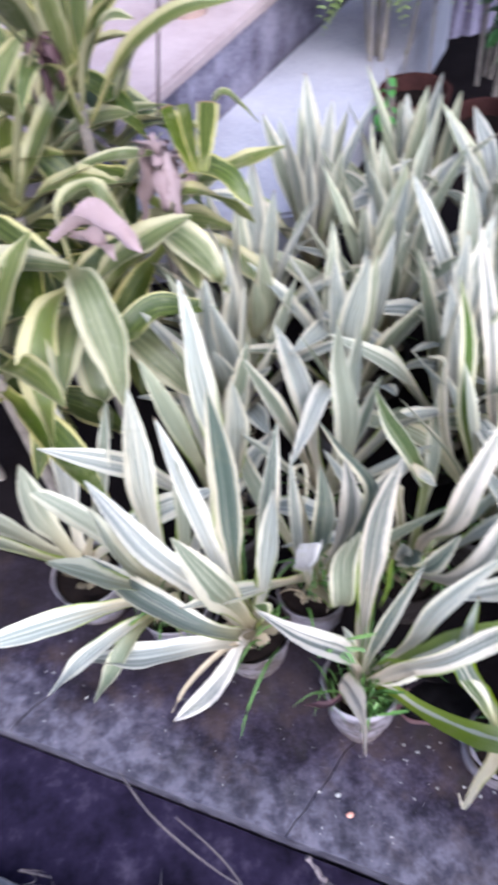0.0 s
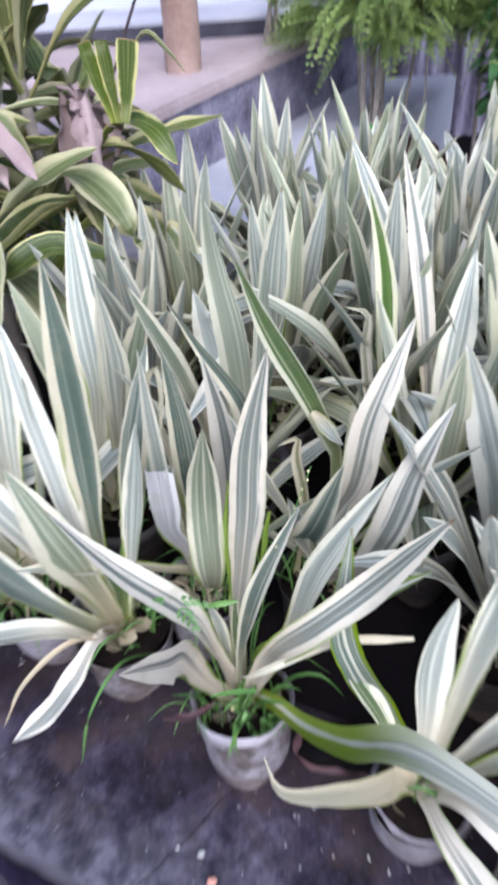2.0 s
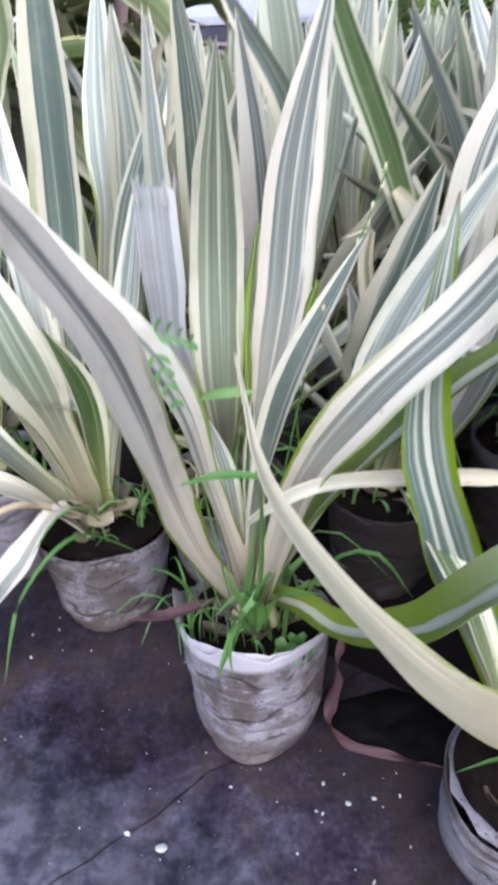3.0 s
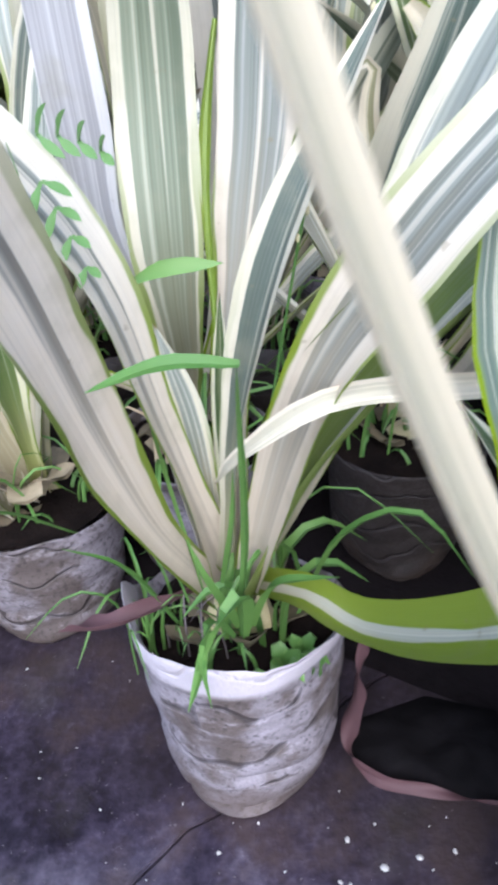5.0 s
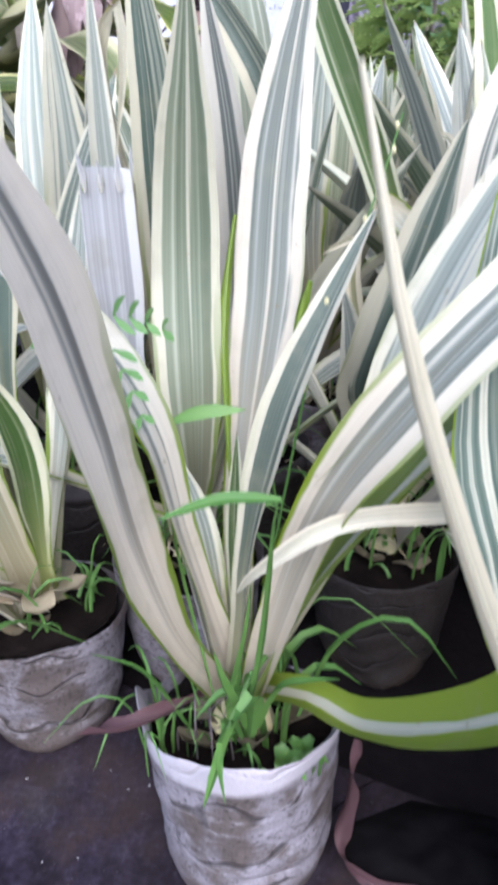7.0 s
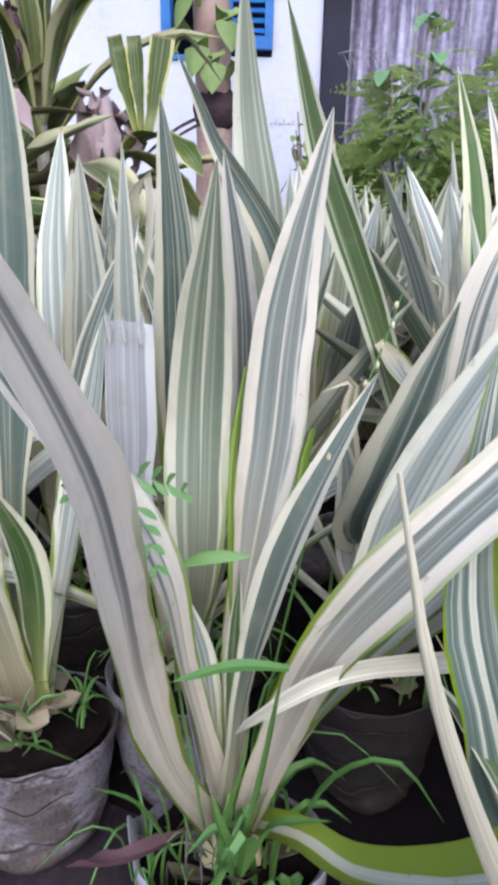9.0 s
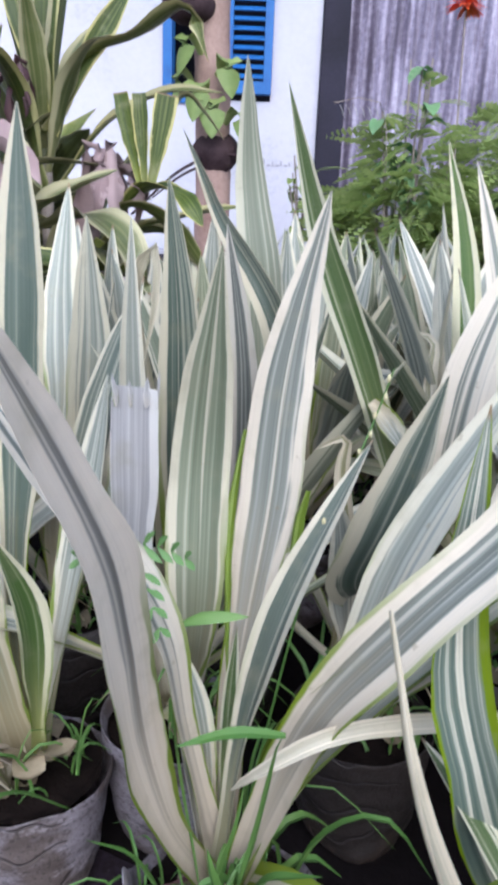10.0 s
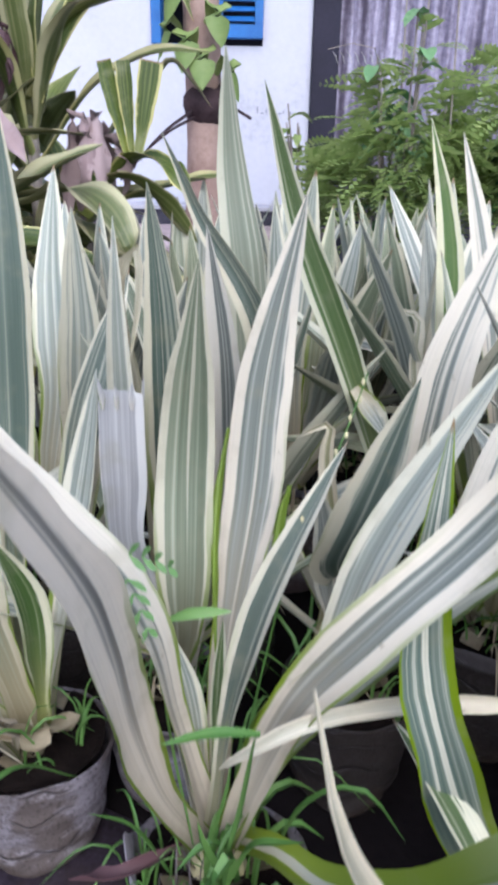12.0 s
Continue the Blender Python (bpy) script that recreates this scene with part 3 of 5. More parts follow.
part("step_top", roughen(prism_bm([(-2.6, 2.92), (0.025, 2.89), (0.365, 2.92), (0.55, 3.19), (-2.6, 3.19)], 0.500, 0.516, 0.004, 3), 0.002, 7), M_PATH, plinth, "whitewashed tread of a low step")

HOUSE_Y = 3.2
house = tagged(empty("house_wall", 0, HOUSE_Y, 0), "white limewashed house wall with a blue shuttered window", "house", kind="structure")


def wall_piece(x0, x1, z0, z1, name="wall"):
    part(name, box_bm(x0, x1, 0, 0.22, z0, z1), M_WALL, house)


wall_piece(-3.2, -0.47, -0.2, 3.4)
wall_piece(-0.47, 0.028, -0.2, 1.19)
wall_piece(-0.47, 0.028, 2.35, 3.4)
wall_piece(0.028, 0.250, -0.2, 3.4)
part("roof", box_bm(-3.4, 2.6, -0.5, 3.0, 3.4, 3.5, 0.01), M_DARK, house)
part("back_wall", box_bm(-3.2, 2.5, 2.2, 2.4, -0.2, 3.4), M_DARK, house)
window = tagged(empty("window_1", 0, HOUSE_Y, 0), "blue painted window with one louvred shutter ajar", "window", kind="structure")
part("window_frame", box_bm(-0.472, -0.428, -0.015, 0.10, 1.19, 2.35, 0.004), M_BLUE, window)
part("window_frame", box_bm(-0.428, 0.03, -0.012, 0.08, 2.30, 2.352, 0.004), M_BLUE, window)
part("window_sill", box_bm(-0.428, -0.165, -0.012, 0.10, 1.17, 1.195, 0.004), M_BLUE, window)
shutter = part("shutter", box_bm(-0.008, 0.030, -0.035, -0.005, 1.215, 2.30, 0.003), M_BLUE, window, "blue louvred shutter")
part("stile", box_bm(-0.178, -0.150, -0.035, -0.005, 1.215, 2.30, 0.003), M_BLUE, shutter)
part("rail", box_bm(-0.150, -0.008, -0.035, -0.005, 1.215, 1.27, 0.003), M_BLUE, shutter)
slat_bm = box_bm(-0.150, -0.008, -0.016, 0.016, -0.003, 0.003, 0.0012, 1)
slat_me = mesh("slat", slat_bm, M_BLUE)
for i in range(26):
    s = part("slat", slat_me, None, shutter)
    s.matrix_basis = pose(0, -0.020, 1.292 + i * 0.039, 42)

post = tagged(new("door_post", mesh("door_post", box_bm(0.252, 0.372, HOUSE_Y - 0.03, HOUSE_Y + 0.2, -0.2, 3.4, 0.006), M_DARK)), "dark weathered timber post beside the white wall", "post", kind="structure")


def metal_material():
    m, n, l, b = material("weathered_sheet_metal", 0.55)
    co = n.new("ShaderNodeTexCoord").outputs["Object"]
    mp = n.new("ShaderNodeMapping")
    mp.inputs["Scale"].default_value = (6.0, 6.0, 0.7)
    l.new(co, mp.inputs[0])
    streak, fine = grain(n, l, 2.2, 5, mp.outputs[0]), grain(n, l, 45.0, 3)
    r = ramp(n, [(0.33, (0.04, 0.032, 0.048)), (0.45, (0.12, 0.10, 0.155)), (0.57, (0.28, 0.25, 0.35)), (0.68, (0.46, 0.43, 0.54))])
    l.new(maths(n, l, "ADD", maths(n, l, "MULTIPLY", streak, 0.8), maths(n, l, "MULTIPLY", fine, 0.2)), r.inputs[0])
    l.new(r.outputs[0], b.inputs["Base Color"])
    b.inputs["Metallic"].default_value = 0.15
    relief(n, l, b, streak, 0.3)
    return m


M_METAL = metal_material()


def corrugated(x0, x1, z0, z1, pitch=0.076, deep=0.011):
    bm = bmesh.new()
    cols = int((x1 - x0) / pitch * 10)
    rows = []
    for z in (z0, z1):
        rows.append([[bm.verts.new((x0 + (x1 - x0) * i / cols, deep * math.sin((x1 - x0) * i / cols / pitch * math.tau) + d, z)) for i in range(cols + 1)] for d in (0, 0.002)])
    for i in range(cols):
        for d in (0, 1):
            a, b = rows[0][d], rows[1][d]
            bm.faces.new((a[i], a[i + 1], b[i + 1], b[i]))
    return bm


fence = tagged(empty("sheet_fence", 0, HOUSE_Y + 0.1, 0), "weathered grey corrugated metal sheets forming a fence", "fence", kind="structure")
for x in (0.374, 1.08, 1.83, 2.58, 3.33):
    sh = part("sheet", corrugated(x, x + 0.78, -0.2, 2.6), M_METAL, fence)
    sh.location.y = 0.004 * (int(x * 10) % 3)

# faded scribble on the limewash
for i, (x, w, h) in enumerate(((0.010, 0.004, 0.030), (0.026, 0.014, 0.004), (0.050, 0.004, 0.018), (0.066, 0.016, 0.004), (0.090, 0.004, 0.022), (0.108, 0.014, 0.004), (0.130, 0.004, 0.016), (0.160, 0.008, 0.010))):
    part("scribble", box_bm(x, x + w, -0.004, 0.0, 0.915, 0.915 + h, 0.0), M_SCRIBBLE, house)

# trunk beside the window
trunk = tagged(empty("tree_trunk", -0.186, 2.40, 0.43), "slim pinkish-brown ringed tree trunk with clinging leaves", "tree")
bm = tube_bm([(0, 0, -0.03), (0.012, 0, 0.35), (-0.005, 0.01, 0.9), (0.01, 0.02, 1.6), (0.0, 0.03, 2.3)], 0.068, 0.056, 14, 40)
for v in bm.verts:
    ringed = 1 + 0.05 * max(0.0, math.sin(v.co.z * 34)) ** 6
    v.co.x, v.co.y = v.co.x * ringed, v.co.y * ringed
part("trunk", roughen(bm, 0.004, 14), M_TRUNK, trunk)
for i, (z, a) in enumerate(((0.62, 250), (0.70, 300), (0.57, 275), (0.54, 330), (0.77, 225), (0.66, 200))):
    d = Vector((math.cos(radians(a)), math.sin(radians(a)), 0))
    o = Vector((0, 0, z)) + d * 0.058
    part("clinging_leaf", leaf_bm([o, o + d * 0.06 + Vector((0, 0, 0.05)), o + d * 0.10 - Vector((0, 0, 0.08))], 0.105, profile=BROAD, thick=0.0006, count=10, cols=4), M_SHRUB, trunk)
bm = bmesh.new()
bmesh.ops.create_icosphere(bm, subdivisions=3, radius=1.0, matrix=pose(-0.078, -0.050, 0.915) @ Matrix.Diagonal((0.095, 0.070, 0.052, 1)))
part("burl", roughen(bm, 0.014, 14), M_BURL, trunk, "dark brown swollen growth")
bm = bmesh.new()
bmesh.ops.create_icosphere(bm, subdivisions=3, radius=1.0, matrix=pose(0.020, -0.018, 0.455) @ Matrix.Diagonal((0.085, 0.074, 0.076, 1)))
part("rotten_collar", roughen(roughen(bm, 0.018, 22), 0.008, 70), M_BURL, trunk, "dark rotten collar round the trunk")
for i, (a, b) in enumerate((((-0.089, -1.155, 0.22), (-0.03, -0.07, 0.43)), ((-0.20, -0.10, 0.29), (0.0, -0.06, 0.42)), ((0.04, -0.06, 0.45), (0.18, -0.10, 0.41)))):
    a, b = Vector(a), Vector(b)
    part("dry_twig", tube_bm([b, b.lerp(a, 0.5) + Vector((0, 0, 0.015)), a], 0.006, 0.003, 6, 10), M_BURL, trunk)

# ---- striped potted plants ----
def bag_bm(seed, r_top=0.075, r_low=0.062, high=0.165, tab=0.0, sag=0.0, lean=0.0):
    """A filled nursery bag: creased sides, a tucked foot, an uneven rim turned over outwards. sag: how far the rim drops behind."""
    bm = bmesh.new()
    sides, rows = 44, 24
    prof = [(0.0, 0.006), (r_low * 0.5, 0.001), (r_low * 0.82, 0.0)]
    for i in range(rows):
        t = i / (rows - 1)
        prof.append((r_low * (0.93 + 0.07 * min(1, t * 6)) + (r_top - r_low) * t ** 0.8, 0.008 + (high - 0.008) * t))
    prof += [(r_top - 0.0005, high + 0.001), (r_top - 0.003, high - 0.008), (r_top - 0.007, high - 0.03)]
    rings = []
    for j, (r, z) in enumerate(prof):
        ring = []
        for k in range(sides):
            a = math.tau * k / sides
            c, s = math.cos(a), math.sin(a)
            q = noise.noise(Vector((c * 1.5, s * 1.5, z * 12 + seed * 3.7)))
            crease = noise.noise(Vector((c * 1.4 + seed, s * 1.4, z * 60)))
            line = z * 30 + 1.1 * noise.noise(Vector((c * 1.2, s * 1.2, seed))) + seed
            fold = max(0.0, 1 - abs((line % 1.0) - 0.5) * 7)
            live = min(1.0, r / r_low) * (1 if z < high else 0.5)
            rr = r + live * (0.0042 * q + 0.0018 * crease - 0.0038 * fold * max(0.0, min(1.0, (0.62 - z / high) * 5)))
            collar = high - 0.014 - 0.010 * max(0.0, -s) - 0.006 * noise.noise(Vector((c * 1.7, s * 1.7, seed + 5)))
            if j < rows + 4 and z > collar:
                rr += 0.0022
            zz = z
            rr += 0.012 * max(0.0, 1 - z / 0.03) * max(0.0, -s) ** 6 * live
            if j > 5:
                top = (z / high) ** 2
                zz += top * (0.007 * noise.noise(Vector((c * 1.3 + seed, s * 1.3, 3.1))) + 0.003 * noise.noise(Vector((c * 6 + seed, s * 6, 1.1))) - sag * (0.5 + 0.5 * s) + tab * max(0.0, math.cos(a - 3.3)) ** 24)
            ring.append(bm.verts.new((rr * c, rr * s - lean * (1 - min(1.0, z / high)), zz)))
        rings.append(ring)
    for x, y in zip(rings, rings[1:]):
        for k in range(sides):
            bm.faces.new((x[k], x[(k + 1) % sides], y[(k + 1) % sides], y[k]))
    bm.faces.new(rings[0][::-1])
    return bm


def soil_bm(seed, r=0.071, z=0.140):
    bm = bmesh.new()
    bmesh.ops.create_circle(bm, cap_ends=True, segments=24, radius=r)
    bmesh.ops.inset_region(bm, faces=list(bm.faces), thickness=r * 0.4)
    bmesh.ops.triangulate(bm, faces=bm.faces)
    bmesh.ops.subdivide_edges(bm, edges=bm.edges, cuts=2, use_grid_fill=True)
    for v in bm.verts:
        v.co.z = z + 0.015 * (1 - v.co.length / r) + 0.006 * noise.noise(v.co * 60 + Vector((seed, 0, 0)))
    return bm


def crown_bm(seed, high=0.07, z=0.135):
    """The short cream stem where the leaf bases clasp one another."""
    bm = tube_bm([(0, 0, z), (0.002, 0.002, z + high * 0.5), (0, 0, z + high)], 0.024, 0.015, 14, 8)
    for v in bm.verts:
        a = math.atan2(v.co.y, v.co.x)
        k = 1 + 0.14 * math.sin(a * 3 + v.co.z * 60 + seed)
        v.co.x, v.co.y = v.co.x * k, v.co.y * k
    return bm


M_STEM = stained("cream_leaf_foot", [(0.3, (0.30, 0.26, 0.13)), (0.7, (0.55, 0.50, 0.32))], 25.0, 160.0, 0.6)
M_STUB = stained("old_leaf_foot", [(0.3, (0.07, 0.055, 0.035)), (0.7, (0.22, 0.18, 0.12))], 25.0, 160.0, 0.7)
M_TANSTUB = stained("tan_leaf_foot", [(0.3, (0.16, 0.125, 0.08)), (0.7, (0.36, 0.30, 0.21))], 25.0, 160.0, 0.65)
LABEL = "white-striped grey-green strap-leaved plant in a dirty white plastic nursery bag"
GROUP = "potted striped plants"


def potted(x, y, seed, turn=0.0, label=LABEL, z=0.0, muddy=False, worn=False, clean=False, fill=0.0, **bag):
    p = tagged(empty("potted_plant", x, y, z, turn), label, "potted plant", GROUP)
    part("nursery_bag", bag_bm(seed, **bag), M_BAG_MUD_SHADE if muddy else M_BAG_CLEAN if clean else M_BAG_WORN if worn else M_BAG, p, "mud-caked plastic bag with the crowd's shade in its colour" if muddy else "dirty creased white plastic bag")
    high = bag.get("high", 0.165)
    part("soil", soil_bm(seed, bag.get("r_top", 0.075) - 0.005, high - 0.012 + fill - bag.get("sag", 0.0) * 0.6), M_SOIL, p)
    part("stem", crown_bm(seed, 0.034, high - 0.035), M_STEM, p)
    sr = random.Random(seed)
    for i in range(6):
        a = i * 1.05 + sr.uniform(-0.3, 0.3)
        h, q = Vector((math.cos(a), math.sin(a), 0)), Vector((0, 0, high - 0.025 - bag.get("sag", 0.0) * 0.5))
        ln = sr.uniform(0.035, 0.06)
        part("leaf_stub", leaf_bm([q + h * 0.012, q + h * ln * 0.7 + Vector((0, 0, 0.028)), q + h * ln + Vector((0, 0, sr.uniform(0.015, 0.05)))], sr.uniform(0.020, 0.032), profile=CUT, channel=0.25, thick=0.004, count=8, cols=4, seed=i), M_STUB, p)
    return p


def leaf(p, points, width, mat=None, name="leaf", **kw):
    """A leaf through places given in the room, on the plant p."""
    inv = p.matrix_world.inverted()
    if kw.get("face"):
        kw["face"] = inv.to_3x3() @ Vector(kw["face"])
    return part(name, leaf_bm([inv @ Vector(q) for q in points], width, **kw), mat or M_LEAF, p)


def rosette(p, rng, count, length=0.5, width=0.055, spread=(8, 62), z=0.18, skip=()):
    """Leaves round the crown, steep ones within, arching ones without. skip: turns (degrees) kept free."""
    for i in range(count):
        az = i * 137.5 + rng.uniform(-18, 18)
        if any(abs((az - s + 180) % 360 - 180) < w for s, w in skip):
            continue
        f = (i + 0.5) / count
        lean = radians(spread[0] + (spread[1] - spread[0]) * f ** 1.4 + rng.uniform(-6, 6))
        ln = length * (1.02 - 0.28 * abs(f - 0.35)) * rng.uniform(0.86, 1.1)
        h = Vector((math.cos(radians(az)), math.sin(radians(az)), 0))
        up = Vector((0, 0, 1))
        d = h * math.sin(lean) + up * math.cos(lean)
        base = h * 0.012 + up * z
        droop = ln * (0.05 + 0.24 * f * f) * rng.uniform(0.4, 1.5)
        mid = base + d * ln * 0.52 + h * 0.01 + up * droop * 0.25
        tip = base + d * ln - up * droop * 0.8 + h * droop * 0.25 + Vector((rng.uniform(-1, 1), rng.uniform(-1, 1), 0)) * 0.03
        part("leaf", leaf_bm([base, base.lerp(mid, 0.5) + up * droop * 0.1, mid, tip], width * rng.uniform(0.8, 1.15), face=up * math.sin(lean) - h * math.cos(lean) + up * 0.15,
             wave=rng.uniform(0, 0.10), twist=rng.uniform(-35, 35), seed=rng.uniform(0, 9), channel=rng.uniform(0.15, 0.4), count=18), rng.choice((M_LEAF, M_LEAF, M_PALEGREEN, M_LEAF, M_GREENISH, M_PALEGREEN)), p)


def grass_tuft(p, rng, count, spread=0.06, high=(0.04, 0.11), z=0.15, x=0.0, y=0.0, width=0.005, mat=None):
    for _ in range(count):
        a = rng.uniform(0, math.tau)
        h = Vector((math.cos(a), math.sin(a), 0))
        b = Vector((x + rng.uniform(-1, 1) * spread * 0.6, y + rng.uniform(-1, 1) * spread * 0.6, z - 0.012))
        ln = rng.uniform(*high)
        up = Vector((0, 0, 1))
        bend = rng.uniform(0.2, 1.1)
        part("grass_blade", leaf_bm([b, b + up * ln * 0.55 + h * ln * 0.10 * bend, b + up * ln * (0.95 - 0.25 * bend) + h * ln * 0.42 * bend, b + up * ln * (1.05 - 0.75 * bend) + h * ln * 0.85 * bend],
             width * rng.uniform(0.5, 1.1), profile=BLADE, thick=0.0004, count=10, cols=2, channel=0.5), mat or M_GRASS, p)


rng = random.Random(7)

# the plant at the kerb's joint
P0 = potted(0.008, 0.026, 1.0, tab=0.030, sag=0.050, lean=0.016, label="white-striped strap-leaved plant with bright green weeds in a torn plastic bag")
leaf(P0, [(0.003, 0.030, 0.16), (0.010, 0.074, 0.297), (0.028, 0.125, 0.414), (0.039, 0.150, 0.531), (0.066, 0.163, 0.662)], 0.050, mat=M_WHITISH, face=(0.05, -1, 0.25), wave=0.12, channel=0.18, seed=2.0, cols=10, count=34, ruffle=0.16)
leaf(P0, [(-0.004, 0.014, 0.165), (-0.032, -0.010, 0.240), (-0.047, -0.035, 0.330), (-0.046, -0.082, 0.425), (-0.044, -0.145, 0.515), (-0.061, -0.220, 0.624)], 0.045, mat=M_CREAM, profile=STOUT, face=(0.52, -0.60, 0.64), channel=0.20, wave=0.10, seed=1.0, cols=10, count=34, ruffle=0.2)
leaf(P0, [(0.003, 0.024, 0.165), (-0.022, 0.011, 0.295), (-0.040, -0.018, 0.408), (-0.108, -0.024, 0.505), (-0.170, -0.016, 0.601)], 0.042, mat=M_WHITISH, face=(0.6, -0.5, 0.5), seed=4.0, twist=-30, cols=8, count=30, ruffle=0.2)
leaf(P0, [(0.006, 0.022, 0.165), (0.016, 0.024, 0.283), (0.042, 0.037, 0.384), (0.080, 0.062, 0.463), (0.099, 0.076, 0.497)], 0.026, mat=M_DARKCORE, face=(-0.6, -1, 0.3), channel=0.7, seed=5.0, cols=8)
leaf(P0, [(0.016, 0.014, 0.165), (0.055, -0.024, 0.327), (0.104, -0.053, 0.426), (0.168, -0.056, 0.508), (0.225, -0.085, 0.635)], 0.041, mat=M_WHITISH, profile=STOUT, face=(-0.45, -0.75, 0.5), channel=0.3, wave=0.08, seed=6.0, cols=10, count=34, ruffle=0.14)
leaf(P0, [(0.018, 0.010, 0.165), (0.055, 0.000, 0.265), (0.100, -0.010, 0.34), (0.160, -0.02, 0.42), (0.235, -0.03, 0.49)], 0.040, mat=M_GREEN_RIM, face=(-0.3, -0.1, 0.9), channel=0.4, seed=7.0, ruffle=0.2)
leaf(P0, [(0.014, 0.022, 0.165), (0.076, 0.021, 0.299), (0.120, 0.031, 0.435), (0.195, 0.031, 0.585)], 0.036, mat=M_LEAF, face=(-0.6, -0.8, 0.4), channel=0.3, seed=3.1)
leaf(P0, [(0.232, -0.016, 0.343), (0.141, -0.008, 0.333), (0.070, -0.046, 0.350), (0.026, -0.046, 0.320), (0.010, -0.028, 0.288)], 0.015, mat=M_UNDERSIDE, profile=BLADE, face=(0, -1, 0.5), channel=0.5)
leaf(P0, [(0.020, 0.016, 0.170), (0.056, -0.016, 0.194), (0.090, -0.056, 0.211), (0.141, -0.120, 0.288), (0.196, -0.203, 0.430), (0.284, -0.325, 0.505)], 0.042, mat=M_LIMEFOOT, face=(-0.2, -0.4, 1), channel=0.45, seed=3.0, profile=STOUT, cols=8, count=34, ruffle=0.18)
leaf(P0, [(0.0, 0.03, 0.16), (-0.012, 0.05, 0.27), (-0.03, 0.055, 0.34)], 0.018, face=(0.3, -1, 0.2), channel=0.5)
leaf(P0, [(-0.006, 0.018, 0.16), (-0.022, 0.026, 0.26), (-0.032, 0.026, 0.31)], 0.016, face=(0.8, -0.5, 0.3), channel=0.5)
leaf(P0, [(0.004, 0.03, 0.16), (0.006, 0.045, 0.27), (0.010, 0.05, 0.36)], 0.014, face=(0, -1, 0.2), channel=0.6, mat=M_GREENCORE)
# margins rolled under, showing their lime side
CURL = dict(mat=M_LIMEEDGE, name="rolled_edge", profile=BLADE, thick=0.001, count=16, cols=3, channel=0.9, ruffle=0.3)
EDGES = (
    ([(0.059, 0.117, 0.441), (0.052, 0.104, 0.419), (0.048, 0.089, 0.393), (0.036, 0.074, 0.350)], 0.010),
    ([(0.009, 0.134, 0.483), (0.002, 0.117, 0.439), (0.000, 0.099, 0.401), (0.001, 0.084, 0.353), (0.004, 0.064, 0.300)], 0.007),
    ([(0.026, 0.008, 0.27), (0.038, 0.000, 0.312), (0.052, -0.017, 0.349), (0.065, -0.030, 0.373), (0.082, -0.040, 0.398)], 0.008),
)
for i, (pts, w) in enumerate(EDGES):
    leaf(P0, pts, w, face=(0.2, -1, 0.3), seed=i * 1.7, **CURL)
# a thin stalk strung with small pale seeds
STALK = [(0.012, 0.024, 0.16), (0.059, 0.05, 0.412), (0.082, 0.07, 0.465), (0.1, 0.085, 0.508), (0.111, 0.09, 0.544)]
inv = P0.matrix_world.inverted()
stalk = part("seed_stalk", tube_bm([inv @ Vector(v) for v in STALK], 0.0011, 0.0006, 6, 30), M_GRASS, P0)
bm = bmesh.new()
bmesh.ops.create_icosphere(bm, subdivisions=1, radius=1.0, matrix=Matrix.Diagonal((0.0017, 0.0017, 0.0030, 1)))
seed_me = mesh("seed", bm, M_STEM)
beads = spline(STALK, 60)
for i in range(34, 60, 2):
    part("seed", seed_me, None, stalk).location = inv @ (beads[i] + Vector((0.0012 * (-1) ** (i // 2), -0.0008, 0)))
# weeds in the same bag
WEED = dict(profile=BLADE, thick=0.0005, count=12, cols=2, channel=0.45, name="grass_blade", mat=M_GRASS)
leaf(P0, [(0.012, -0.01, 0.16), (0.026, -0.05, 0.27), (0.034, -0.10, 0.385), (0.036, -0.113, 0.404)], 0.0045, **WEED)
leaf(P0, [(0.037, -0.113, 0.403), (0.012, -0.114, 0.404), (-0.016, -0.112, 0.393)], 0.0062, face=(0, -0.6, 0.9), **WEED)
leaf(P0, [(0.016, -0.02, 0.16), (0.02, -0.045, 0.225), (0.002, -0.062, 0.20), (-0.012, -0.072, 0.158)], 0.012, **WEED)
leaf(P0, [(0.010, -0.02, 0.16), (0.004, -0.055, 0.215), (-0.001, -0.068, 0.192), (0.002, -0.072, 0.162)], 0.007, **WEED)
leaf(P0, [(0.022, -0.01, 0.16), (0.036, -0.02, 0.205), (0.056, -0.03, 0.222), (0.074, -0.032, 0.226)], 0.011, **WEED)
leaf(P0, [(-0.03, 0.0, 0.15), (-0.055, -0.01, 0.21), (-0.085, -0.02, 0.235)], 0.006, **WEED)
leaf(P0, [(0.05, 0.01, 0.15), (0.075, 0.0, 0.225), (0.115, -0.01, 0.255), (0.15, -0.02, 0.215)], 0.008, **WEED)
leaf(P0, [(0.012, -0.02, 0.17), (0.002, -0.045, 0.235), (-0.002, -0.05, 0.265)], 0.011, **WEED)
leaf(P0, [(0.0, 0.0, 0.17), (0.015, -0.02, 0.25), (0.02, -0.03, 0.30)], 0.005, **WEED)
leaf(P0, [(-0.034, 0.016, 0.378), (-0.01, 0.014, 0.388), (0.018, 0.016, 0.389)], 0.009, name="weed_leaf", mat=M_GRASS, profile=BROAD, thick=0.0005, count=10, cols=2, face=(0, -1, 0.6))
leaf(P0, [(-0.010, 0.0, 0.18), (-0.03, 0.015, 0.29), (-0.034, 0.016, 0.378)], 0.003, name="weed_stalk", mat=M_GRASS, profile=BLADE, thick=0.0006, count=8, cols=2)
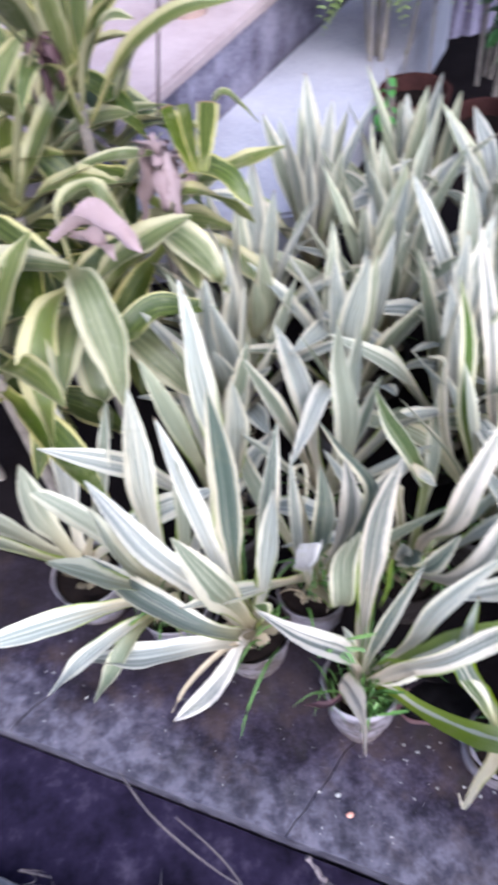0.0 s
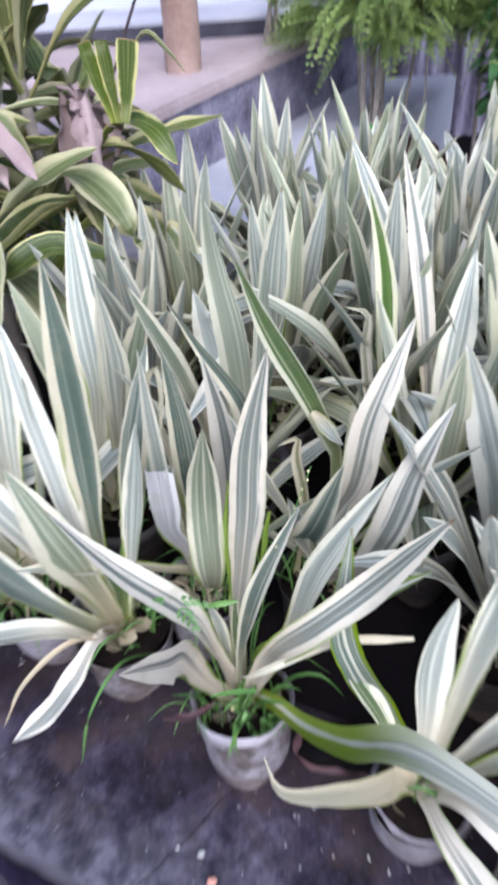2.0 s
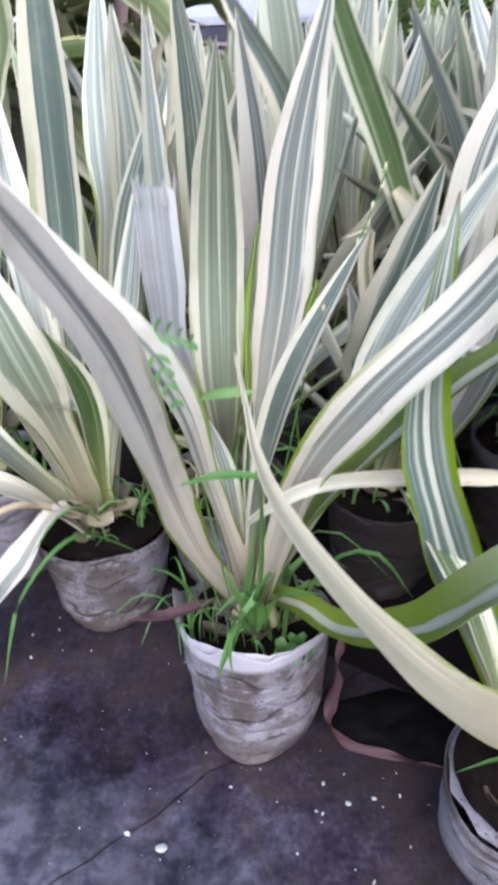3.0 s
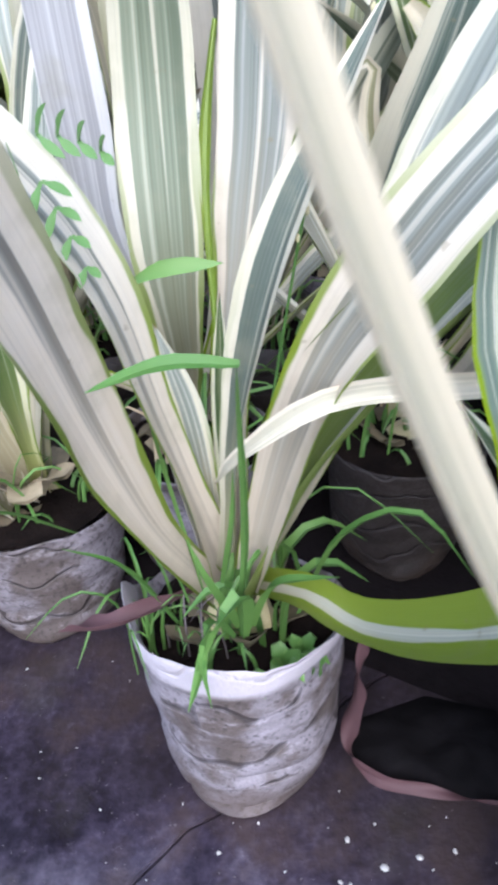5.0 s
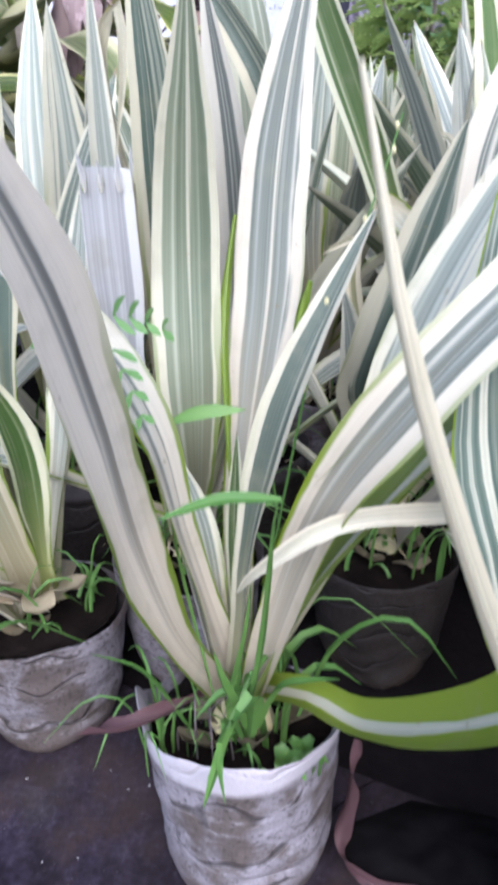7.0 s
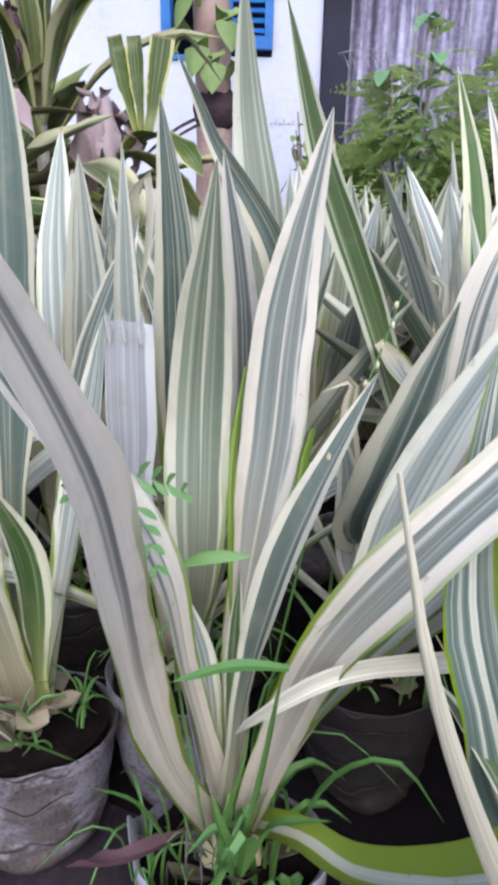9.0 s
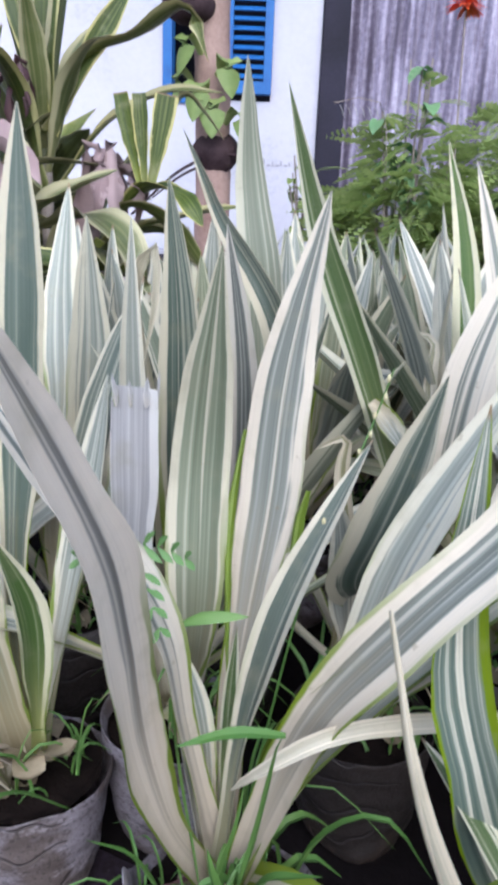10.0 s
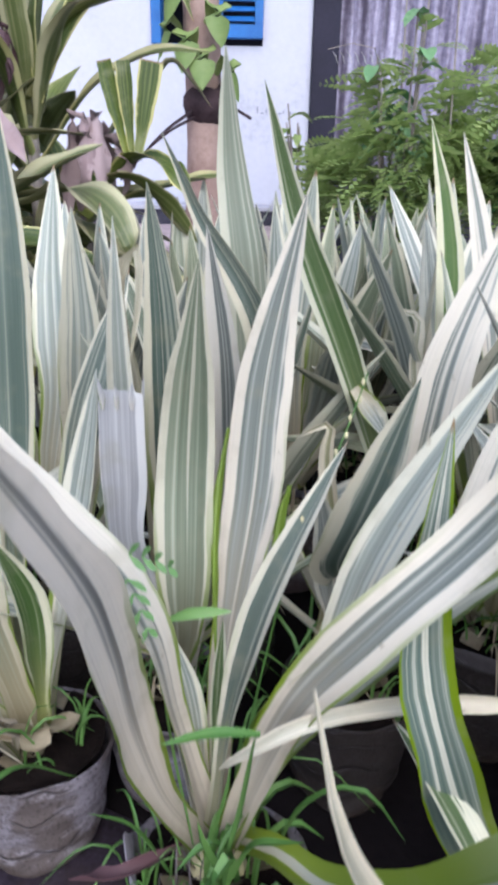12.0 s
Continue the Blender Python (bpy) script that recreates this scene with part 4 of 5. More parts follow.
for x0, z0, ang, ln in ((-0.052, 0.458, 10, 0.032), (-0.058, 0.458, 172, 0.022), (-0.050, 0.450, -65, 0.036)):
    c, q = math.cos(radians(ang)), math.sin(radians(ang))
    for k in range(4):
        f = (k + 1) / 4
        bx, bz = x0 + c * ln * f, z0 + q * ln * f - 0.012 * f * f
        for sg in (-1, 1):
            d = 0.010 * (1.15 - 0.6 * f)
            leaf(P0, [(bx, -0.028, bz), (bx + (c * 0.5 - q * sg * 0.6) * d, -0.031, bz + (q * 0.5 + c * sg * 0.6) * d), (bx + (c - q * sg) * d, -0.034, bz + (q + c * sg) * d)], 0.0046, name="leaflet", mat=M_PALESPRIG, profile=BROAD, thick=0.0004, count=6, cols=2, face=(0, -0.8, 0.8))
leaf(P0, [(-0.02, 0.0, 0.17), (-0.045, 0.0, 0.30), (-0.06, -0.02, 0.455)], 0.0025, name="weed_stalk", mat=M_GRASS, profile=BLADE, thick=0.0006, count=8, cols=2)
for i, (x, y, s) in enumerate(((0.040, -0.018, 0.014), (0.052, -0.008, 0.012), (0.046, -0.028, 0.011), (0.060, -0.020, 0.010), (0.030, -0.036, 0.012))):
    for k in range(3):
        a = radians(k * 120 + i * 37)
        d = Vector((math.cos(a), math.sin(a), 0))
        q = Vector((x, y, 0.138))
        leaf(P0, [q - Vector((0, 0, 0.02)), q + d * s * 0.5 + Vector((0, 0, 0.004)), q + d * s], s * 0.9, name="clover_leaf", mat=M_GRASS, profile=BROAD, thick=0.0004, count=7, cols=2, face=(0, -0.2, 1))
grass_tuft(P0, rng, 18, 0.075, (0.025, 0.065), 0.130, -0.015, -0.012, 0.0034)
grass_tuft(P0, rng, 14, 0.04, (0.04, 0.085), 0.130, -0.05, -0.02, 0.003)
grass_tuft(P0, rng, 5, 0.04, (0.09, 0.15), 0.135, 0.03, 0.03, 0.005)
grass_tuft(P0, random.Random(77), 6, 0.035, (0.06, 0.11), 0.135, 0.012, -0.012, 0.011)
grass_tuft(P0, rng, 10, 0.06, (0.03, 0.07), 0.135, -0.025, -0.01, 0.0022, M_LITTER)

# its neighbour up the kerb
P1 = potted(-0.190, 0.165, 2.0, high=0.132, fill=0.012, worn=True, r_top=0.078, r_low=0.066, sag=0.01, label="white-striped strap-leaved plant with broad drooping leaves in a plastic bag")
leaf(P1, [(-0.190, 0.165, 0.13), (-0.206, 0.205, 0.298), (-0.203, 0.231, 0.450), (-0.200, 0.247, 0.586), (-0.204, 0.280, 0.731)], 0.056, mat=M_DARKCORE, face=(0.05, -1, 0.2), seed=2.2, cols=10, count=34, ruffle=0.14)
leaf(P1, [(-0.185, 0.170, 0.14), (-0.167, 0.194, 0.245), (-0.147, 0.218, 0.351), (-0.129, 0.252, 0.466), (-0.100, 0.325, 0.582)], 0.044, mat=M_DARKCORE, face=(0.3, -1, 0.1), channel=0.3, seed=6.3)
leaf(P1, [(-0.195, 0.15, 0.14), (-0.26, 0.16, 0.30), (-0.36, 0.22, 0.40), (-0.46, 0.345, 0.45)], 0.056)
leaf(P1, [(-0.195, 0.14, 0.14), (-0.27, 0.11, 0.27), (-0.38, 0.17, 0.31), (-0.50, 0.279, 0.30)], 0.058, mat=M_DARKCORE)
leaf(P1, [(-0.195, 0.13, 0.14), (-0.27, 0.10, 0.22), (-0.40, 0.10, 0.20), (-0.53, 0.131, 0.15)], 0.056, wave=0.15)
leaf(P1, [(-0.195, 0.12, 0.165), (-0.25, 0.09, 0.20), (-0.32, 0.05, 0.16), (-0.365, 0.024, 0.085)], 0.012, mat=M_DRY, profile=BLADE)
leaf(P1, [(-0.185, 0.155, 0.13), (-0.215, 0.15, 0.26), (-0.248, 0.15, 0.365), (-0.30, 0.19, 0.47)], 0.066, mat=M_GREENISH, face=(0.4, -0.7, 0.7), channel=0.25, seed=8.1)
leaf(P1, [(-0.185, 0.15, 0.14), (-0.216, 0.104, 0.185), (-0.262, 0.064, 0.125), (-0.31, 0.045, 0.07), (-0.370, 0.027, 0.025)], 0.044, mat=M_WHITISH, face=(0, -0.3, 1), wave=0.25, channel=0.2, seed=3.9)
leaf(P1, [(-0.18, 0.165, 0.13), (-0.165, 0.13, 0.24), (-0.16, 0.11, 0.33), (-0.175, 0.08, 0.41)], 0.030, mat=M_GREENCORE, face=(0.6, -0.8, 0.3), channel=0.4)
leaf(P1, [(-0.135, 0.12, 0.12), (-0.17, 0.05, 0.20), (-0.21, -0.01, 0.17), (-0.235, -0.04, 0.08)], 0.006, mat=M_GRASS, name="grass_blade", profile=BLADE, thick=0.0005, cols=2)
leaf(P1, [(-0.20, 0.15, 0.14), (-0.23, 0.2, 0.34), (-0.27, 0.27, 0.5), (-0.30, 0.33, 0.62)], 0.042)
leaf(P1, [(-0.18, 0.16, 0.14), (-0.15, 0.19, 0.3), (-0.13, 0.22, 0.42), (-0.12, 0.24, 0.5)], 0.045)
for i, (a, ln, w) in enumerate(((200, 0.060, 0.030), (238, 0.055, 0.034), (262, 0.050, 0.026), (292, 0.058, 0.032), (325, 0.062, 0.028), (168, 0.055, 0.030))):
    h = Vector((math.cos(radians(a)), math.sin(radians(a)), 0))
    q = Vector((0, 0, 0.118))
    part("leaf_stub", leaf_bm([q, q + h * ln * 0.5 + Vector((0, 0, 0.040)), q + h * ln + Vector((0, 0, 0.045 + 0.012 * (i % 3)))], w, profile=CUT, channel=0.35, thick=0.005, count=10, cols=4, seed=i * 1.3), M_TANSTUB, P1, "thick tan cut leaf foot")
grass_tuft(P1, rng, 16, 0.06, (0.04, 0.12), 0.12, 0.02, -0.01)

# and the next one
P2 = potted(-0.345, 0.235, 3.0, turn=40, high=0.15, clean=True)
rosette(P2, random.Random(21), 11, 0.42, 0.056, (10, 75), skip=((275, 60),))
leaf(P2, [(-0.36, 0.22, 0.15), (-0.43, 0.15, 0.22), (-0.52, 0.10, 0.20), (-0.60, 0.07, 0.13)], 0.042, wave=0.12)
leaf(P2, [(-0.35, 0.22, 0.15), (-0.41, 0.15, 0.21), (-0.46, 0.09, 0.18), (-0.51, 0.05, 0.12)], 0.040, mat=M_GREENISH, wave=0.1)
P3 = potted(-0.53, 0.32, 4.0, turn=130, high=0.15)
rosette(P3, random.Random(22), 10, 0.42, 0.056, (14, 70), skip=((150, 70),))

# down the kerb, nearest the drain
P4 = potted(0.250, -0.105, 5.0, turn=80, high=0.104, fill=0.024, clean=True, r_top=0.070, r_low=0.062, label="white-striped strap-leaved plant with a leaf bowed out over the kerb")
leaf(P4, [(0.240, -0.108, 0.12), (0.204, -0.122, 0.197), (0.165, -0.167, 0.272), (0.112, -0.213, 0.374), (0.060, -0.262, 0.500), (0.047, -0.257, 0.556)], 0.043, mat=M_UNDERSIDE, face=(1, -0.25, 0.25), channel=0.4, profile=UNDER, seed=2.6, cols=8, count=34, wave=0.08)
leaf(P4, [(0.250, -0.090, 0.12), (0.194, -0.042, 0.235), (0.158, -0.048, 0.329), (0.139, -0.038, 0.412), (0.147, -0.010, 0.545)], 0.042, mat=M_RIMMED, profile=WIDE, face=(-0.25, -1, 0.35), channel=0.2, wave=0.12, seed=4.4, cols=8, ruffle=0.2)
leaf(P4, [(0.250, -0.09, 0.12), (0.25, -0.07, 0.24), (0.255, -0.04, 0.34), (0.275, -0.02, 0.43)], 0.046, face=(0, -1, 0.3))
leaf(P4, [(0.245, -0.104, 0.129), (0.262, -0.177, 0.150), (0.302, -0.235, 0.115), (0.345, -0.291, 0.050)], 0.048, mat=M_WHITISH, face=(-0.25, -0.5, 1), wave=0.1)
leaf(P4, [(0.26, -0.11, 0.12), (0.32, -0.14, 0.26), (0.39, -0.18, 0.33), (0.48, -0.23, 0.36)], 0.046)
leaf(P4, [(0.26, -0.10, 0.12), (0.34, -0.09, 0.25), (0.43, -0.08, 0.32), (0.53, -0.06, 0.36)], 0.044)
leaf(P4, [(0.235, -0.10, 0.12), (0.20, -0.07, 0.22), (0.17, -0.05, 0.28), (0.13, -0.02, 0.33)], 0.034, mat=M_GREENCORE)
leaf(P4, [(0.26, -0.09, 0.12), (0.31, -0.03, 0.30), (0.36, 0.02, 0.42), (0.41, 0.08, 0.5)], 0.046)
leaf(P4, [(0.255, -0.11, 0.13), (0.29, -0.16, 0.20), (0.345, -0.215, 0.19), (0.40, -0.26, 0.12)], 0.056, mat=M_WHITISH, face=(-0.2, -0.4, 1), wave=0.08)
grass_tuft(P4, rng, 12, 0.05, (0.05, 0.12), 0.100, width=0.007)
# the mouth of the bag has flopped inwards over the soil
bm = bmesh.new()
rows = []
for i in range(15):
    a = radians(128 + 16 * i)
    rows.append([bm.verts.new((math.cos(a) * r, math.sin(a) * r, 0.106 + 0.022 * (1 - r / 0.069) + 0.004 * math.sin(a * 9 + r * 90))) for r in (0.069, 0.056, 0.042, 0.030, 0.018)])
for p, q in zip(rows, rows[1:]):
    for k in range(4):
        bm.faces.new((p[k], p[k + 1], q[k + 1], q[k]))
bmesh.ops.transform(bm, matrix=Matrix.Rotation(radians(-80), 4, "Z"), verts=bm.verts)
part("bag_flap", roughen(bm, 0.004, 40), M_BAG_CLEAN, P4, "inward-folded mouth of the plastic bag")
P5 = potted(0.47, -0.215, 6.0, turn=10, high=0.14)
rosette(P5, random.Random(31), 11, 0.43, 0.056, (12, 72), skip=((165, 38),))
P6 = potted(0.68, -0.31, 7.0, turn=200, high=0.14)
rosette(P6, random.Random(32), 10, 0.43, 0.056, (12, 72))

# second row
Q1 = potted(-0.055, 0.235, 8.0, high=0.14, label="tall white-striped strap-leaved plant with a leaf snapped off square")
leaf(Q1, [(-0.053, 0.223, 0.16), (-0.033, 0.141, 0.254), (-0.025, 0.093, 0.349), (-0.023, 0.108, 0.476), (-0.009, 0.073, 0.623)], 0.049, mat=M_GREENISH, face=(0.05, -1, 0.1), channel=0.15, seed=3.3, cols=10, count=34, ruffle=0.14)
leaf(Q1, [(-0.062, 0.225, 0.16), (-0.071, 0.205, 0.267), (-0.084, 0.170, 0.350), (-0.079, 0.143, 0.426), (-0.074, 0.122, 0.516)], 0.038, mat=M_BLEACHED, face=(0.0, -1, 0.05), profile=CUT, channel=0.15, seed=1.7, vmax=0.93, wave=0.1)
for dx, w, dz in ((-0.015, 0.005, 0.010), (-0.004, 0.004, 0.005), (0.008, 0.006, 0.008), (0.016, 0.003, 0.014)):
    leaf(Q1, [(-0.074 + dx, 0.1225, 0.500), (-0.074 + dx * 1.05, 0.1222, 0.513), (-0.074 + dx * 1.15, 0.119, 0.516 + dz)], w, mat=M_BLEACHED, name="torn_strip", profile=BLADE, thick=0.0005, count=6, cols=2, face=(0, -1, 0))
leaf(Q1, [(-0.059, 0.221, 0.16), (-0.073, 0.225, 0.43), (-0.092, 0.215, 0.57), (-0.072, 0.205, 0.615), (-0.070, 0.19, 0.57), (-0.079, 0.18, 0.515)], 0.016, mat=M_UNDERSIDE, profile=BLADE, face=(0.3, -1, 0.1), channel=0.5, count=34)
leaf(Q1, [(-0.055, 0.24, 0.16), (-0.051, 0.215, 0.301), (-0.047, 0.188, 0.434), (-0.046, 0.167, 0.559), (-0.055, 0.161, 0.668)], 0.042, mat=M_DARKCORE, face=(0, -1, 0.1), cols=8, count=30)
leaf(Q1, [(-0.045, 0.24, 0.16), (-0.004, 0.220, 0.300), (0.031, 0.205, 0.430), (0.035, 0.198, 0.546), (-0.018, 0.213, 0.638), (-0.032, 0.213, 0.668), (-0.050, 0.213, 0.705)], 0.028, mat=M_DARKCORE, face=(-0.4, -1, 0.4), channel=0.6, count=40)
leaf(Q1, [(-0.04, 0.235, 0.16), (-0.002, 0.222, 0.341), (0.003, 0.201, 0.502), (-0.012, 0.191, 0.636)], 0.040, mat=M_WHITISH, face=(-0.2, -1, 0.1), cols=8)
leaf(Q1, [(-0.06, 0.22, 0.16), (-0.085, 0.20, 0.34), (-0.092, 0.20, 0.50), (-0.092, 0.21, 0.64)], 0.026, face=(0.5, -1, 0.1), channel=0.5)
rosette(Q1, random.Random(40), 6, 0.36, 0.04, (40, 70), skip=((270, 60),))
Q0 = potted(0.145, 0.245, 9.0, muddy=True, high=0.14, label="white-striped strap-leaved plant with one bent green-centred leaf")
leaf(Q0, [(0.141, 0.232, 0.16), (0.134, 0.209, 0.288), (0.109, 0.152, 0.345), (0.119, 0.107, 0.421), (0.150, 0.092, 0.540)], 0.052, mat=M_DARKCORE, profile=STOUT, face=(-0.3, -1, 0.15), channel=0.3, seed=2.7, cols=10, count=34, ruffle=0.15)
leaf(Q0, [(0.150, 0.235, 0.16), (0.154, 0.222, 0.302), (0.180, 0.185, 0.414), (0.199, 0.189, 0.534), (0.250, 0.232, 0.653)], 0.050, mat=M_WHITISH, face=(-0.25, -1, 0.15), channel=0.2, seed=5.6, cols=10, count=34)
leaf(Q0, [(0.152, 0.258, 0.16), (0.166, 0.293, 0.349), (0.155, 0.290, 0.410), (0.114, 0.280, 0.515), (0.066, 0.259, 0.631), (0.032, 0.229, 0.745)], 0.034, mat=M_GREENCORE, face=(0.2, -1, 0.2), channel=0.5, count=34, cols=8)
leaf(Q0, [(0.128, 0.276, 0.475), (0.146, 0.268, 0.455), (0.160, 0.262, 0.437), (0.172, 0.258, 0.424)], 0.026, mat=M_LEAF, face=(0.3, -1, 0.3), profile=SHORT, channel=0.5, count=12)
leaf(Q0, [(0.155, 0.235, 0.16), (0.185, 0.150, 0.270), (0.215, 0.110, 0.400), (0.245, 0.125, 0.500), (0.290, 0.152, 0.579)], 0.052, mat=M_WHITISH, face=(-0.4, -0.6, 0.6), channel=0.25, seed=8.2, cols=8)
leaf(Q0, [(0.101, 0.240, 0.16), (0.115, 0.251, 0.302), (0.103, 0.255, 0.405), (0.106, 0.258, 0.441), (0.092, 0.256, 0.440), (0.075, 0.254, 0.431)], 0.020, mat=M_DRYSTRIPE, face=(0, -1, 0.3), channel=0.7, count=34)
leaf(Q0, [(0.135, 0.24, 0.18), (0.11, 0.20, 0.28), (0.10, 0.17, 0.37), (0.085, 0.15, 0.43)], 0.03, face=(-0.3, -1, 0.2))
leaf(Q0, [(0.145, 0.24, 0.18), (0.145, 0.19, 0.28), (0.15, 0.15, 0.36), (0.165, 0.12, 0.45)], 0.026, face=(-0.3, -1, 0.2))
leaf(Q0, [(0.155, 0.24, 0.18), (0.21, 0.20, 0.30), (0.26, 0.17, 0.42), (0.33, 0.14, 0.52)], 0.045)
rosette(Q0, random.Random(41), 6, 0.36, 0.04, (30, 70), skip=((270, 60),))
Q2 = potted(-0.215, 0.40, 10.0, muddy=True)
leaf(Q2, [(-0.216, 0.399, 0.16), (-0.228, 0.410, 0.293), (-0.217, 0.443, 0.421), (-0.229, 0.503, 0.552), (-0.235, 0.566, 0.679)], 0.052, mat=M_LEAF, face=(0, -1, 0.1), cols=8, ruffle=0.2, seed=4.9)
leaf(Q2, [(-0.215, 0.450, 0.16), (-0.214, 0.493, 0.306), (-0.225, 0.535, 0.435), (-0.235, 0.591, 0.545), (-0.250, 0.664, 0.632)], 0.046, mat=M_LEAF, face=(0.1, -1, 0.1))
leaf(Q2, [(-0.21, 0.41, 0.18), (-0.19, 0.40, 0.34), (-0.172, 0.39, 0.5), (-0.168, 0.375, 0.638)], 0.05, face=(0.2, -1, 0.1))
rosette(Q2, random.Random(42), 8, 0.46, 0.05, (10, 60), skip=((270, 40),))
Q3 = potted(0.0, 0.43, 11.0, muddy=True)
leaf(Q3, [(0.001, 0.429, 0.16), (0.024, 0.368, 0.371), (0.018, 0.332, 0.557), (0.002, 0.335, 0.684), (-0.004, 0.321, 0.783)], 0.046, mat=M_PALEGREEN, face=(0, -1, 0.1), channel=0.15, cols=8, count=30)
rosette(Q3, random.Random(43), 9, 0.47, 0.05, (8, 50), skip=((270, 40),))

Q4 = potted(0.33, 0.33, 12.0, muddy=True)
leaf(Q4, [(0.330, 0.330, 0.16), (0.292, 0.366, 0.305), (0.257, 0.403, 0.449), (0.248, 0.430, 0.599), (0.217, 0.451, 0.735)], 0.036, mat=M_GREENCORE, face=(0, -1, 0.1))
leaf(Q4, [(0.345, 0.345, 0.16), (0.338, 0.44, 0.379), (0.321, 0.53, 0.572), (0.293, 0.60, 0.729)], 0.036, mat=M_WHITISH, face=(0, -1, 0.1))
leaf(Q4, [(0.315, 0.345, 0.16), (0.252, 0.42, 0.314), (0.231, 0.460, 0.443), (0.235, 0.480, 0.504), (0.219, 0.487, 0.513), (0.192, 0.480, 0.525)], 0.022, mat=M_DRYSTRIPE, face=(0, -1, 0.3), channel=0.7, count=34)
rosette(Q4, random.Random(44), 10, 0.45, 0.054, (8, 55))

for q, sd in ((Q0, 50), (Q1, 51), (Q2, 52), (Q3, 53), (Q4, 54), (P2, 55), (P5, 56)):
    grass_tuft(q, random.Random(sd), 26, 0.085, (0.05, 0.17), 0.115, width=0.007)
    grass_tuft(q, random.Random(sd + 20), 10, 0.07, (0.05, 0.12), 0.125, mat=M_DRY)

# the crowd behind: five grown plants, set out in loose rows
kinds = []
for k in range(5):
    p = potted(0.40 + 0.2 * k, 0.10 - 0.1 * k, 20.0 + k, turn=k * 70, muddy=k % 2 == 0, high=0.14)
    rosette(p, random.Random(60 + k), 19, 0.46 + 0.02 * (k % 3), 0.055, (4, 46))
    grass_tuft(p, random.Random(70 + k), 10, 0.06, (0.04, 0.12), 0.12)
    grass_tuft(p, random.Random(75 + k), 8, 0.07, (0.05, 0.12), 0.12, mat=M_DRY)
    kinds.append(p)
spots = random.Random(5)
taken = [(0.33, 0.33), (-0.055, 0.235), (0.145, 0.245), (-0.215, 0.40), (0.0, 0.43), (-0.19, 0.145), (-0.345, 0.235)] + [(p.location.x, p.location.y) for p in kinds]
for row in range(2, 8):
    for i in range(-4, 7):
        x = 0.008 + row * 0.10 + i * 0.205 + spots.uniform(-0.03, 0.03)
        y = 0.026 + row * 0.185 - i * 0.118 + spots.uniform(-0.03, 0.03)
        if y < 0.05 or y > 1.32 or x > 1.5 or x < -0.22 - 0.15 * (y < 0.5) or (x < 0.02 and y > 0.85) or any((x - a) ** 2 + (y - b) ** 2 < 0.025 for a, b in taken):
            continue
        taken.append((x, y))
        copy_thing(kinds[spots.randrange(5)], pose(x, y, 0.0, spots.uniform(-4, 4), spots.uniform(-4, 4), spots.uniform(0, 360)))

# ---- yellow-edged plants ----
def broad_plant(x, y, z, stem, rng, count, length, width, label, spread=(15, 100), lean=(0, 0), tint=1):
    p = tagged(empty("dracaena_plant", x, y, z), label, "plant", "yellow-edged plants")
    top = Vector((lean[0], lean[1], stem))
    part("cane", tube_bm([(0, 0, -0.03), (lean[0] * 0.3, lean[1] * 0.3, stem * 0.5), top], 0.016, 0.013, 8, 10), M_TWIG, p)
    for i in range(count):
        az = radians(i * 137.5 + rng.uniform(-20, 20))
        f = (i + 0.5) / count
        h, up = Vector((math.cos(az), math.sin(az), 0)), Vector((0, 0, 1))
        ang = radians(spread[0] + (spread[1] - spread[0]) * f)
        ln = length * rng.uniform(0.8, 1.15)
        d = h * math.sin(ang) + up * math.cos(ang)
        b = top + up * (0.06 - 0.14 * f) + h * 0.01
        dr = ln * (0.10 + 0.35 * f) * rng.uniform(0.5, 1.3)
        part("leaf", leaf_bm([b, b + d * ln * 0.33 + up * dr * 0.25, b + d * ln * 0.68 - up * dr * 0.05, b + d * ln - up * dr * 0.7], width * rng.uniform(0.8, 1.15), profile=BROAD,
             wave=rng.uniform(0.02, 0.14), twist=rng.uniform(-40, 40), seed=rng.uniform(0, 9), channel=rng.uniform(0.15, 0.4)), M_OLIVE if i % 3 == tint else M_YELLOW, p)
    return p


DL = "green strap-leaved plant with broad yellow leaf margins on bare canes"
D1 = broad_plant(-0.45, 0.74, -0.01, 0.52, random.Random(81), 9, 0.30, 0.085, DL, (50, 125))
YL = dict(mat=M_YELLOW, profile=BROAD)
leaf(D1, [(-0.46, 0.74, 0.62), (-0.412, 0.61, 0.665), (-0.385, 0.53, 0.581), (-0.376, 0.47, 0.492)], 0.085, face=(0.1, -0.6, 0.8), **YL)
leaf(D1, [(-0.43, 0.72, 0.53), (-0.378, 0.61, 0.548), (-0.30, 0.65, 0.575), (-0.179, 0.676, 0.53)], 0.060, mat=M_OLIVE, profile=BROAD, face=(0, -0.5, 1))
leaf(D1, [(-0.46, 0.76, 0.60), (-0.46, 0.80, 0.716), (-0.396, 0.82, 0.749), (-0.357, 0.80, 0.707), (-0.334, 0.78, 0.676)], 0.045, wave=0.2, **YL)
leaf(D1, [(-0.46, 0.74, 0.58), (-0.50, 0.62, 0.62), (-0.52, 0.50, 0.56), (-0.52, 0.42, 0.45)], 0.08, **YL)
leaf(D1, [(-0.45, 0.74, 0.56), (-0.44, 0.64, 0.55), (-0.43, 0.56, 0.47), (-0.43, 0.50, 0.37)], 0.08, **YL)
D2 = broad_plant(-0.64, 0.60, -0.01, 0.50, random.Random(82), 15, 0.30, 0.09, DL, (15, 130))
D3 = broad_plant(-0.60, 0.98, -0.01, 0.60, random.Random(83), 16, 0.32, 0.09, DL, (20, 130))
